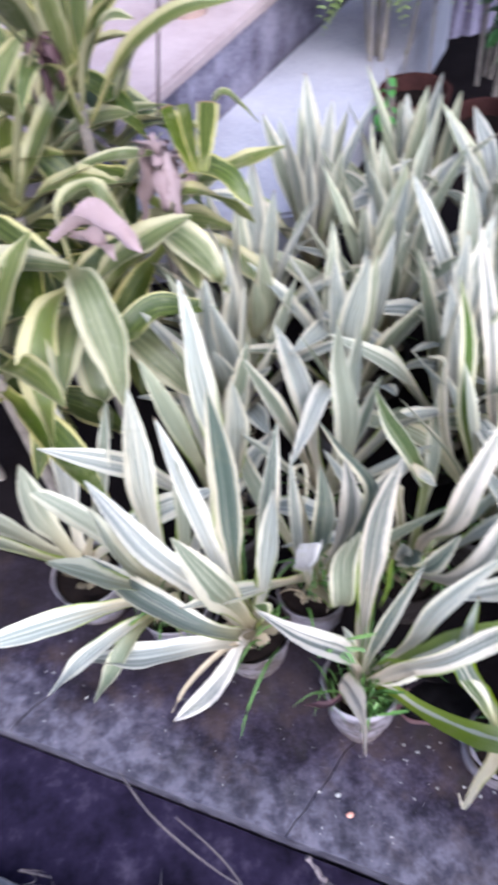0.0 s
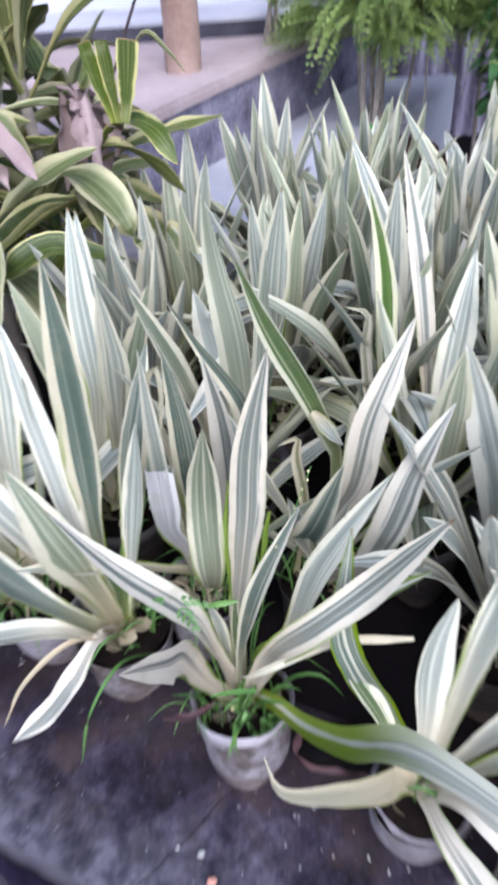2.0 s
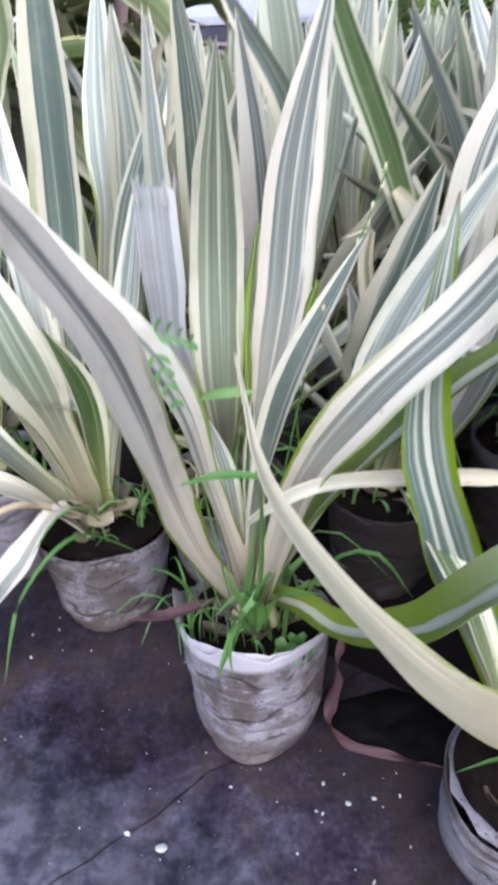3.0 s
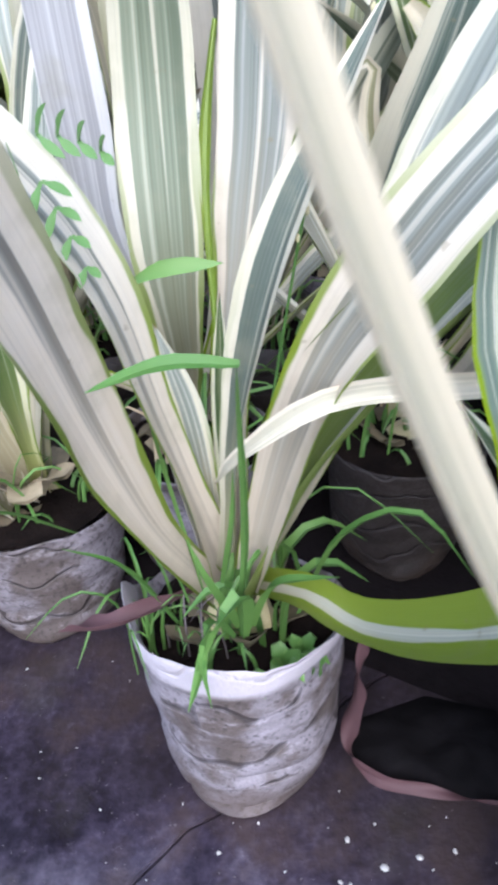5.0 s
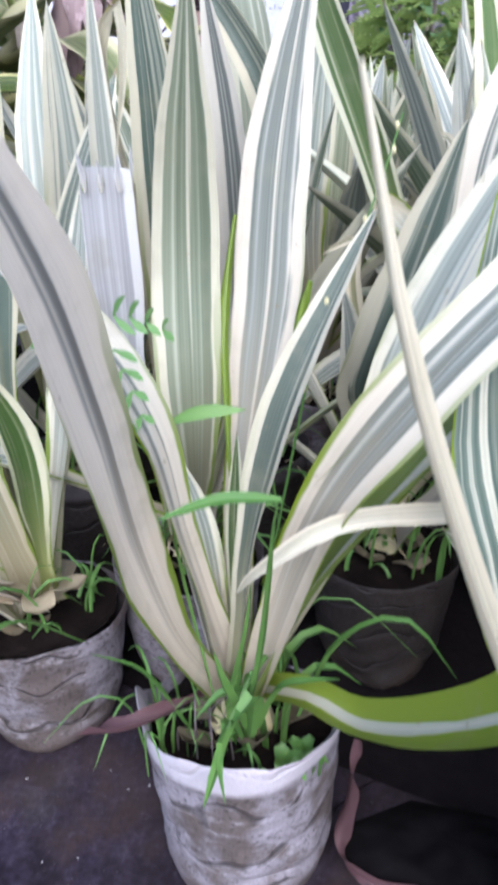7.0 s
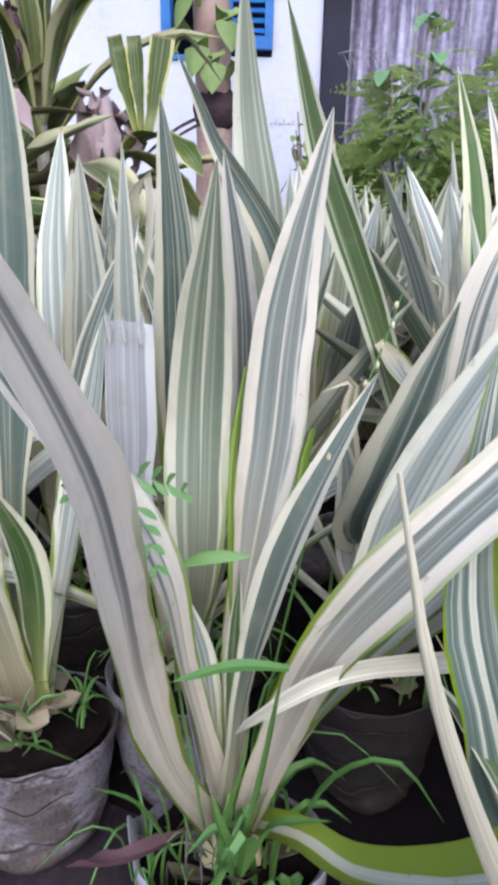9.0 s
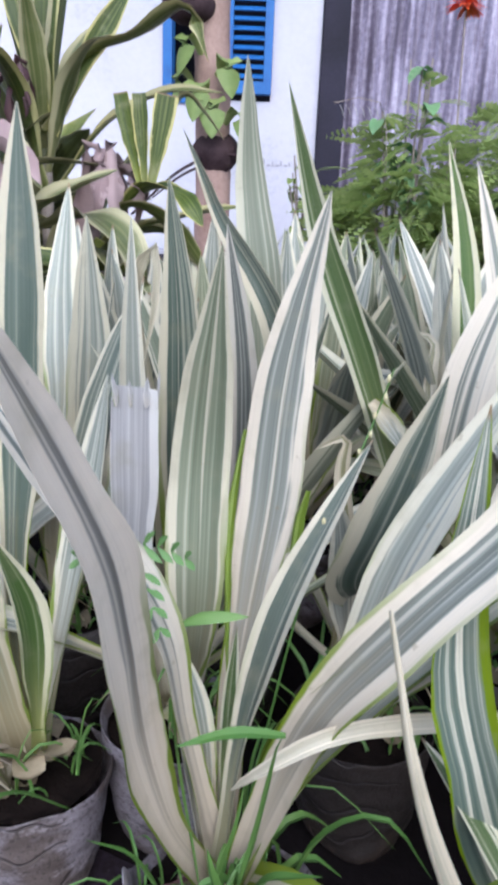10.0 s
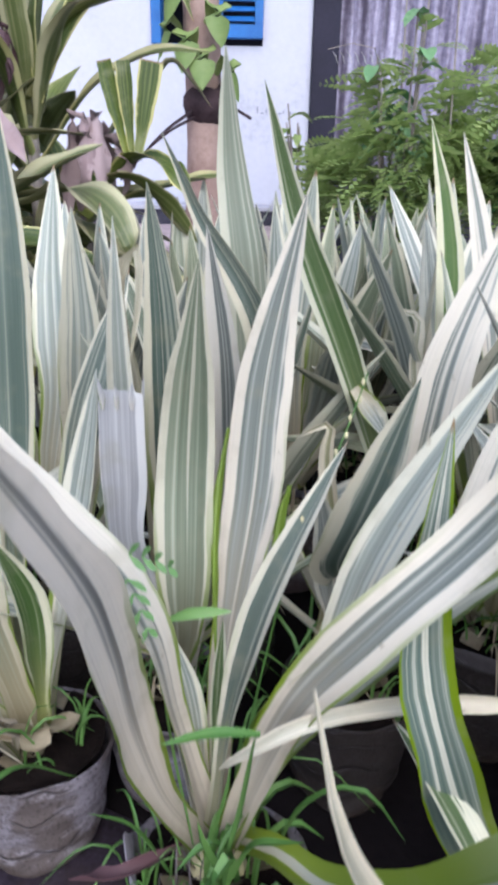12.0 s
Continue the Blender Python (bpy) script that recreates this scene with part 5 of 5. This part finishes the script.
D4 = broad_plant(-0.28, 0.96, -0.01, 0.56, random.Random(84), 9, 0.26, 0.075, DL, (70, 130))
leaf(D4, [(-0.27, 0.95, 0.62), (-0.19, 0.93, 0.69), (-0.13, 0.90, 0.68), (-0.085, 0.86, 0.63)], 0.066, wave=0.15, mat=M_OLIVE, profile=BROAD)
leaf(D4, [(-0.372, 0.85, 0.615), (-0.268, 0.80, 0.640), (-0.201, 0.75, 0.605), (-0.154, 0.72, 0.525)], 0.085, wave=0.1, **YL)
leaf(D4, [(-0.49, 0.92, 0.700), (-0.37, 0.94, 0.728), (-0.252, 0.94, 0.726)], 0.05, **YL)
leaf(D4, [(-0.27, 0.95, 0.60), (-0.22, 0.90, 0.66), (-0.15, 0.90, 0.63), (-0.08, 0.92, 0.55)], 0.06, **YL)
D5 = broad_plant(-0.44, 1.17, -0.01, 0.76, random.Random(85), 9, 0.42, 0.06, "tall yellow-edged plant with an upright crown of long leaves", (8, 50))
UP = dict(mat=M_OLIVE, profile=STRAP, face=(0, -1, 0.2))
leaf(D5, [(-0.43, 1.15, 0.80), (-0.45, 1.14, 0.95), (-0.50, 1.13, 1.15)], 0.06, **UP)
leaf(D5, [(-0.42, 1.15, 0.80), (-0.42, 1.14, 0.98), (-0.39, 1.13, 1.18)], 0.055, **UP)
leaf(D5, [(-0.42, 1.15, 0.80), (-0.35, 1.14, 0.92), (-0.24, 1.13, 1.08)], 0.05, **UP)
leaf(D5, [(-0.42, 1.15, 0.80), (-0.35, 1.13, 0.93), (-0.24, 1.12, 0.975), (-0.143, 1.10, 1.02), (-0.10, 1.10, 0.93)], 0.06, mat=M_YELLOW, profile=STRAP, wave=0.2)
D6 = broad_plant(-0.82, 0.72, -0.01, 0.62, random.Random(86), 15, 0.34, 0.09, DL, (20, 125))
D7 = broad_plant(-0.42, 1.02, -0.01, 0.48, random.Random(87), 13, 0.30, 0.085, DL, (30, 130))
D8 = broad_plant(-0.56, 1.25, -0.01, 0.60, random.Random(88), 14, 0.34, 0.08, DL, (20, 125))
D11 = broad_plant(-0.56, 1.52, 0.432, 0.22, random.Random(191), 16, 0.34, 0.085, DL, (15, 115))
D9 = broad_plant(-0.42, 1.40, -0.01, 0.52, random.Random(89), 14, 0.32, 0.085, DL, (25, 125))
D10 = broad_plant(-0.72, 1.12, -0.01, 0.62, random.Random(90), 14, 0.32, 0.085, DL, (25, 125))
# leaves cut square
for a, b, x in ((-12, 0.028, -0.20), (-4, 0.028, -0.19), (10, 0.042, -0.178)):
    s = math.sin(radians(a))
    leaf(D4, [(x, 0.90, 0.70), (x + s * 0.08, 0.90, 0.77), (x + s * 0.15, 0.90, 0.84)], b, mat=M_OLIVE, profile=CUT, face=(0, -1, 0.1))
leaf(D4, [(-0.18, 0.92, 0.74), (-0.13, 0.92, 0.84), (-0.09, 0.92, 0.815), (-0.056, 0.92, 0.775)], 0.03, mat=M_YELLOW)


def withered(x, y, z, rng, mat, label, size=0.07):
    p = tagged(empty("withered_leaf", x, y, z), label, "dead leaf")
    for i in range(10):
        a = rng.uniform(0, math.tau)
        h = Vector((math.cos(a), math.sin(a), 0)) * size
        drop = rng.uniform(0.2, 1.7)
        part("petal", leaf_bm([Vector((0, 0, 0.02)), h * 0.4 + Vector((0, 0, 0.02 + 0.02 * (i % 3))), h * rng.uniform(0.5, 0.9) - Vector((0, 0, size * drop * 0.5)), h * rng.uniform(0.4, 0.9) - Vector((0, 0, size * drop))], size * rng.uniform(0.25, 0.5),
             profile=BROAD, wave=0.55, channel=0.4, twist=rng.uniform(-90, 90), thick=0.0006, count=14, cols=6, seed=i * 2.3), mat, p)
    return p


withered(-0.262, 0.93, 0.70, random.Random(91), M_PINK, "limp pinkish dried flower head hanging among leaves", 0.085)
dry = tagged(empty("withered_leaf", -0.46, 0.72, 0.70), "folded pinkish dried leaf lying over green leaves", "dead leaf")
leaf(dry, [(-0.47, 0.72, 0.70), (-0.40, 0.715, 0.735), (-0.35, 0.70, 0.715), (-0.306, 0.68, 0.68)], 0.06, mat=M_PINK, name="blade", profile=BROAD, wave=0.25, channel=0.9)
leaf(dry, [(-0.44, 0.73, 0.70), (-0.39, 0.70, 0.70), (-0.36, 0.69, 0.66)], 0.04, mat=M_PINK, name="blade", profile=BROAD, wave=0.4, channel=0.9)
withered(-0.47, 1.08, 0.86, random.Random(93), M_RIBBON, "brown dried leaf hanging on a cane", 0.05)

# ---- shrubs and pots by the path ----
def clay_pot(x, y, r, high, mat, label):
    p = tagged(empty("flower_pot", x, y, -0.012), label, "flower pot", "old pots by the path")
    bm = bmesh.new()
    prof = [(0.001, 0.0), (r * 0.72, 0.0), (r * 0.95, high * 0.82), (r * 1.08, high * 0.83), (r * 1.1, high), (r * 1.0, high), (r * 0.92, high * 0.8), (r * 0.9, high * 0.7)]
    rings = [[bm.verts.new((q * math.cos(a), q * math.sin(a), z)) for a in (math.tau * k / 24 for k in range(24))] for q, z in prof]
    for a, b in zip(rings, rings[1:]):
        for k in range(24):
            bm.faces.new((a[k], a[(k + 1) % 24], b[(k + 1) % 24], b[k]))
    part("pot", bm, mat, p)
    part("soil", soil_bm(x, r * 0.93, high * 0.75), M_SOIL, p)
    return p


clay_pot(0.80, 1.86, 0.12, 0.22, M_TERRA, "old dark terracotta pot with bare earth")
clay_pot(1.02, 1.72, 0.14, 0.24, M_TERRA, "wide old terracotta pot with bare earth")
clay_pot(1.22, 1.55, 0.12, 0.22, M_CEMENTPOT, "grey cement pot with dark earth")
clay_pot(0.60, 2.10, 0.12, 0.22, M_TERRA, "old terracotta pot in the shade")


def feathery_shrub(x, y, z, high, width, rng, fronds, label):
    """Thin grey stems that carry fronds of small paired leaflets."""
    p = tagged(empty("shrub", x, y, z), label, "shrub")
    for i in range(6):
        a = rng.uniform(0, math.tau)
        r = rng.uniform(0.02, 0.06)
        part("stem", tube_bm([(r * math.cos(a), r * math.sin(a), 0), (r * 2 * math.cos(a), r * 2 * math.sin(a), high * 0.35), (width * 0.35 * math.cos(a), width * 0.35 * math.sin(a), high * 0.8)], 0.008, 0.003, 6, 8), M_TWIG, p)
    bm = bmesh.new()
    for i in range(fronds):
        a = rng.uniform(0, math.tau)
        rad = width * math.sqrt(rng.uniform(0, 1)) * 0.8
        o = Vector((rad * math.cos(a), rad * math.sin(a) * 0.8, high * (0.45 + 0.58 * rng.random() * (1.1 - rad / width))))
        d = Vector((math.cos(a + rng.uniform(-0.7, 0.7)), math.sin(a + rng.uniform(-0.7, 0.7)), rng.uniform(-0.45, 0.45))).normalized()
        ln = rng.uniform(0.12, 0.22)
        side = d.cross(Vector((rng.uniform(-0.6, 0.6), rng.uniform(-0.3, 1.3), 1))).normalized()
        for j in range(9):
            t = (j + 1) / 9
            c = o + d * ln * t - Vector((0, 0, ln * 0.25 * t * t))
            s = 0.036 * math.sin(math.pi * min(1, t * 0.85 + 0.12)) + 0.006
            for sg in (1, -1):
                e = (side * sg + d * 0.5).normalized()
                q = d.cross(e).normalized() * 0.003 * sg
                w = d * s * 0.34
                vs = [bm.verts.new(v) for v in (c, c + e * s * 0.5 - w + q, c + e * s, c + e * s * 0.5 + w + q)]
                bm.faces.new(vs)
    part("crown", bm, M_SHRUB, p)
    return p


def leafy_shrub(x, y, z, high, width, rng, leaves, size, label, mat=None):
    p = tagged(empty("shrub", x, y, z), label, "shrub")
    bm = bmesh.new()
    for i in range(5):
        a = rng.uniform(0, math.tau)
        top = Vector((width * rng.uniform(0.1, 0.6) * math.cos(a), width * rng.uniform(0.1, 0.6) * math.sin(a), high * rng.uniform(0.7, 1.0)))
        part("stem", tube_bm([(0.02 * math.cos(a), 0.02 * math.sin(a), 0), top * 0.5 + Vector((0.02, 0, 0)), top], 0.009, 0.003, 6, 8), M_TWIG, p)
        for j in range(leaves // 5):
            t = rng.uniform(0.35, 1.0)
            b = top * t + Vector((0.02 * (1 - t), 0, 0))
            az = rng.uniform(0, math.tau)
            d = Vector((math.cos(az), math.sin(az), rng.uniform(-0.5, 0.4))).normalized()
            s = size * rng.uniform(0.6, 1.2)
            leaf_bm([b, b + d * s * 0.5 + Vector((0, 0, 0.01)), b + d * s - Vector((0, 0, s * 0.3))], s * 0.5, profile=BROAD, thick=0.0004, count=7, cols=2, bm=bm)
    part("crown", bm, mat or M_SHRUB, p)
    return p


feathery_shrub(0.58, 2.50, -0.02, 1.16, 0.38, random.Random(101), 500, "feathery light green shrub with small paired leaflets")
feathery_shrub(1.02, 2.55, -0.02, 1.24, 0.40, random.Random(102), 500, "feathery light green shrub with small paired leaflets")
leafy_shrub(0.52, 2.45, -0.02, 1.32, 0.22, random.Random(103), 40, 0.14, "young shrub with drooping oval green leaves", M_OVAL)
leafy_shrub(0.98, 2.25, -0.02, 0.95, 0.26, random.Random(104), 220, 0.10, "dense dark green leafy shrub", M_DARKLEAF)
leafy_shrub(1.45, 2.4, -0.02, 1.2, 0.4, random.Random(105), 420, 0.11, "dense dark green leafy shrub", M_DARKLEAF)
leafy_shrub(0.15, 2.75, 0.432, 0.5, 0.10, random.Random(106), 15, 0.10, "small shrub with round leaves against the white wall", M_SHRUB)

leafy_shrub(0.86, 1.84, 0.10, 0.86, 0.30, random.Random(107), 30, 0.06, "twiggy shrub with sparse small leaves in an old pot", M_SHRUB)
leafy_shrub(1.04, 1.74, 0.10, 0.95, 0.32, random.Random(108), 35, 0.06, "twiggy shrub with sparse small leaves in an old pot", M_DARKLEAF)
leafy_shrub(0.44, 1.90, -0.02, 0.42, 0.05, random.Random(109), 25, 0.045, "green young weed beside the path", M_SPRIG)
frond = tagged(empty("dry_frond", 0.30, 2.34, -0.012), "pale dry frond leaning before the metal fence", "frond")
part("stalk", tube_bm([(0.2, 0, 0), (0.16, -0.02, 0.6), (0.12, -0.04, 1.06), (-0.05, -0.04, 1.07)], 0.003, 0.0015, 5, 16), M_TWIG, frond)
for i in range(7):
    o = Vector((0.11 - 0.024 * i, -0.04, 1.065))
    part("leaflet", leaf_bm([o, o + Vector((0.012, -0.01, -0.02)), o + Vector((0.02, -0.02, -0.045))], 0.014, profile=BROAD, thick=0.0004, count=6, cols=2), M_CHIP, frond)

flower = tagged(empty("red_flower", 0.69, 2.40, 0.0), "shaggy orange-red flower head on a thin stalk", "flower")
part("stalk", tube_bm([(0.05, 0, 0), (0.03, 0, 0.7), (0.0, 0, 1.40)], 0.004, 0.003, 6, 10), M_TWIG, flower)
bm = bmesh.new()
fr = random.Random(110)
for i in range(60):
    a, e = fr.uniform(0, math.tau), fr.uniform(-0.4, 0.5)
    d = Vector((math.cos(a), math.sin(a), e)).normalized()
    o = Vector((0, 0, 1.40))
    leaf_bm([o, o + d * 0.035, o + d * 0.07 - Vector((0, 0, 0.012))], 0.013, profile=BROAD, thick=0.0004, count=5, cols=2, bm=bm)
part("petals", bm, M_RED, flower)

# ---- litter ----
RIB = [(0.093, 0.004, 0.132), (0.089, 0.006, 0.06), (0.086, -0.002, 0.010), (0.108, -0.020, 0.006), (0.150, -0.030, 0.006), (0.205, -0.038, 0.006)]
ribbon = tagged(new("fallen_leaf", mesh("fallen_leaf", leaf_bm(RIB, 0.013, profile=BLADE, wave=0.6, channel=0.2, face=(0, -0.5, 1), twist=500, thick=0.0006, count=60, seed=2.0), M_RIBBON)), "long curled dry red leaf on the kerb", "dead leaf")
scrap = tagged(new("fallen_leaf", mesh("fallen_leaf", leaf_bm([(-0.018, 0.009, 0.172), (-0.063, -0.022, 0.174), (-0.108, -0.010, 0.152)], 0.015, profile=BROAD, wave=0.3, channel=0.8), M_RIBBON)), "dry red leaf caught on the bag's rim", "dead leaf")
bm = bmesh.new()
SHEET = [(0.090, 0.030), (0.087, 0.002), (0.106, -0.018), (0.150, -0.028), (0.205, -0.034), (0.250, -0.020), (0.262, 0.020), (0.215, 0.040), (0.150, 0.055)]
rows = []
for k in range(7):
    f = 1 - k / 7
    rows.append([])
    for i in range(54):
        q = i / 6
        a, b = Vector(SHEET[int(q)]), Vector(SHEET[(int(q) + 1) % 9])
        p = a.lerp(b, q - int(q))
        c = Vector((0.172, 0.012))
        p = c + (p - c) * f
        fold = noise.noise(Vector((p.x * 45, p.y * 45, 1.0)))
        rows[-1].append(bm.verts.new((p.x, p.y, 0.0015 + (0.010 + 0.010 * fold) * (1 - f ** 3))))
for a, b in zip(rows, rows[1:]):
    for i in range(54):
        bm.faces.new((a[i], a[(i + 1) % 54], b[(i + 1) % 54], b[i]))
bm.faces.new(rows[-1])
low = [bm.verts.new((v.co.x, v.co.y, -0.004)) for v in rows[0]]
for i in range(54):
    bm.faces.new((low[i], low[(i + 1) % 54], rows[0][(i + 1) % 54], rows[0][i]))
tagged(new("empty_bag", mesh("empty_bag", bm, M_BLACKBAG)), "empty black plastic nursery bag crumpled flat on the kerb", "plastic bag")
lr = random.Random(120)
chips = bmesh.new()
for i in range(260):
    a, b = lr.uniform(-0.6, 0.9), lr.uniform(-0.28, -0.01)
    x, y = plan(a, b)
    s = lr.choice((0.0005, 0.0007, 0.0009, 0.0012, 0.002)) * lr.uniform(0.7, 1.2)
    m = pose(x, y, 0.001, lr.uniform(0, 60), lr.uniform(0, 60), lr.uniform(0, 360)) @ Matrix.Diagonal((s * 1.5, s, s * 0.6, 1))
    bmesh.ops.create_icosphere(chips, subdivisions=1, radius=1.0, matrix=m)
tagged(new("grit", mesh("grit", chips, M_CHIP)), "pale grit and specks scattered on the dark slabs", "grit", kind="stuff")


def chip(x, y, s, mat, label):
    bm = bmesh.new()
    bmesh.ops.create_icosphere(bm, subdivisions=2, radius=s)
    for v in bm.verts:
        v.co = Vector((v.co.x * 1.3, v.co.y, v.co.z * 0.5)) * (1 + 0.5 * noise.noise(v.co * 150 + Vector((x * 90, y * 50, 0))))
    ob = tagged(new("stone_chip", mesh("stone_chip", bm, mat)), label, "stone chip", "chips on the kerb")
    ob.location = (x, y, s * 0.4)


chip(-0.062, -0.139, 0.0042, M_CHIP, "white stone chip on the dark slab")
chip(-0.045, -0.175, 0.005, M_TERRACHIP, "pink brick chip on the dark slab")
chip(0.105, -0.080, 0.0024, M_CHIP, "white stone chip on the dark slab")
chip(0.13, -0.072, 0.002, M_CHIP, "white stone chip on the dark slab")
chip(-0.17, -0.137, 0.0028, M_CHIP, "white stone chip on the dark slab")


def straw(points, w=0.006, label="dry straw lying in the drain", mat=None):
    tagged(new("straw", mesh("straw", leaf_bm(points, w, profile=BLADE, thick=0.001, count=14, cols=2, channel=0.5), mat or M_LITTER)), label, "straw", "dry litter in the drain")


def lying(a, b, z=-0.075):
    return (*plan(a, b), z)


straw([lying(-0.35, -0.004, 0.004), lying(-0.25, 0.05, -0.03), lying(-0.10, 0.09), lying(0.02, 0.10)], 0.0045)
straw([lying(-0.22, 0.03, -0.05), lying(-0.10, 0.07), lying(0.03, 0.15)], 0.004)
def root(points, r, label="pale twisted dry root in the drain"):
    bm = tube_bm(points, r, r * 0.35, 7, 22)
    tagged(new("dry_root", mesh("dry_root", roughen(bm, r * 0.9, 90), M_ROOT)), label, "root", "dry litter in the drain")


root([lying(0.045, 0.015, -0.02), lying(0.09, 0.04, -0.05), lying(0.12, 0.05, -0.03), lying(0.15, 0.085, -0.07), lying(0.19, 0.10, -0.085)], 0.006)
root([lying(0.19, 0.085, -0.085), lying(0.215, 0.04, -0.045), lying(0.25, 0.03, -0.04), lying(0.31, 0.015, -0.05), lying(0.33, 0.02, -0.085)], 0.005)
root([lying(0.21, 0.05, -0.06), lying(0.24, 0.07, -0.04), lying(0.27, 0.11, -0.06), lying(0.30, 0.13, -0.085)], 0.006)
root([lying(0.06, 0.06, -0.085), lying(0.10, 0.045, -0.04), lying(0.13, 0.075, -0.05), lying(0.14, 0.12, -0.085)], 0.004)
for i in range(12):
    a, b = lr.gauss(0.20, 0.08), lr.uniform(0.04, 0.2)
    q = [lying(a, b, -0.07), lying(a + lr.uniform(-0.06, 0.06), b + lr.uniform(-0.04, 0.04), -0.05), lying(a + lr.uniform(-0.1, 0.1), b + lr.uniform(-0.06, 0.06), -0.07)]
    straw(q, lr.uniform(0.002, 0.006))
for i in range(24):
    a, b = lr.uniform(-0.45, 0.05), lr.uniform(0.2, 0.26)
    straw([lying(a, b, -0.05), lying(a + lr.uniform(-0.06, 0.06), b + 0.01, -0.015), lying(a + lr.uniform(-0.12, 0.12), b + lr.uniform(-0.05, 0.03), -0.03)], lr.uniform(0.0015, 0.004), "pale dry grass lying on the drain's edge")


# ---- small things at the kerb's foot ----
pebble = bmesh.new()
bmesh.ops.create_icosphere(pebble, subdivisions=3, radius=1.0, matrix=pose(-0.152, -0.384, -0.078, 0, 0, 20) @ Matrix.Diagonal((0.020, 0.016, 0.013, 1)))
tagged(new("pebble", mesh("pebble", roughen(pebble, 0.006, 60), M_GREYSLAB)), "pale grey pebble lying in the drain", "stone")
weed = tagged(empty("grass_tuft", -0.106, -0.375, -0.09), "short green grass sprouting in the drain", "grass")
grass_tuft(weed, random.Random(131), 9, 0.03, (0.04, 0.09), 0.006, width=0.005)
weed = tagged(empty("grass_tuft", -0.41, -0.30, -0.09), "pale dry grass tuft on the drain's edge", "grass")
grass_tuft(weed, random.Random(132), 16, 0.06, (0.04, 0.10), 0.006, width=0.004, mat=M_LITTER)
grass_tuft(weed, random.Random(133), 6, 0.05, (0.03, 0.07), 0.006, width=0.004)
withered(0.325, -0.205, 0.045, random.Random(134), M_LITTER, "curled grey dried leaves beside the potted plant", 0.045)
withered(0.350, -0.265, 0.030, random.Random(135), M_LITTER, "curled grey dried leaves beside the potted plant", 0.035)
for x, y, a in ((0.285, -0.300, 40), (0.268, -0.318, 75), (0.345, -0.300, 10)):
    c, q = math.cos(radians(a)), math.sin(radians(a))
    straw([(x, y, 0.004), (x + c * 0.02, y + q * 0.02, 0.010), (x + c * 0.045, y + q * 0.04, 0.004)], 0.006, "thin dry husk lying on the kerb", M_ROOT)
lime = tagged(empty("grass_tuft", 0.385, -0.285, 0.0), "broad lime-green weed leaf beside the kerb plants", "weed")
leaf(lime, [(0.385, -0.285, -0.004), (0.372, -0.300, 0.075), (0.360, -0.345, 0.060), (0.354, -0.385, 0.012)], 0.016, mat=M_LIMEEDGE, name="blade", profile=BLADE, count=16, cols=4)
leaf(lime, [(0.388, -0.28, -0.004), (0.400, -0.290, 0.10), (0.420, -0.33, 0.11)], 0.016, mat=M_LIMEEDGE, name="blade", profile=BLADE, count=16, cols=4)
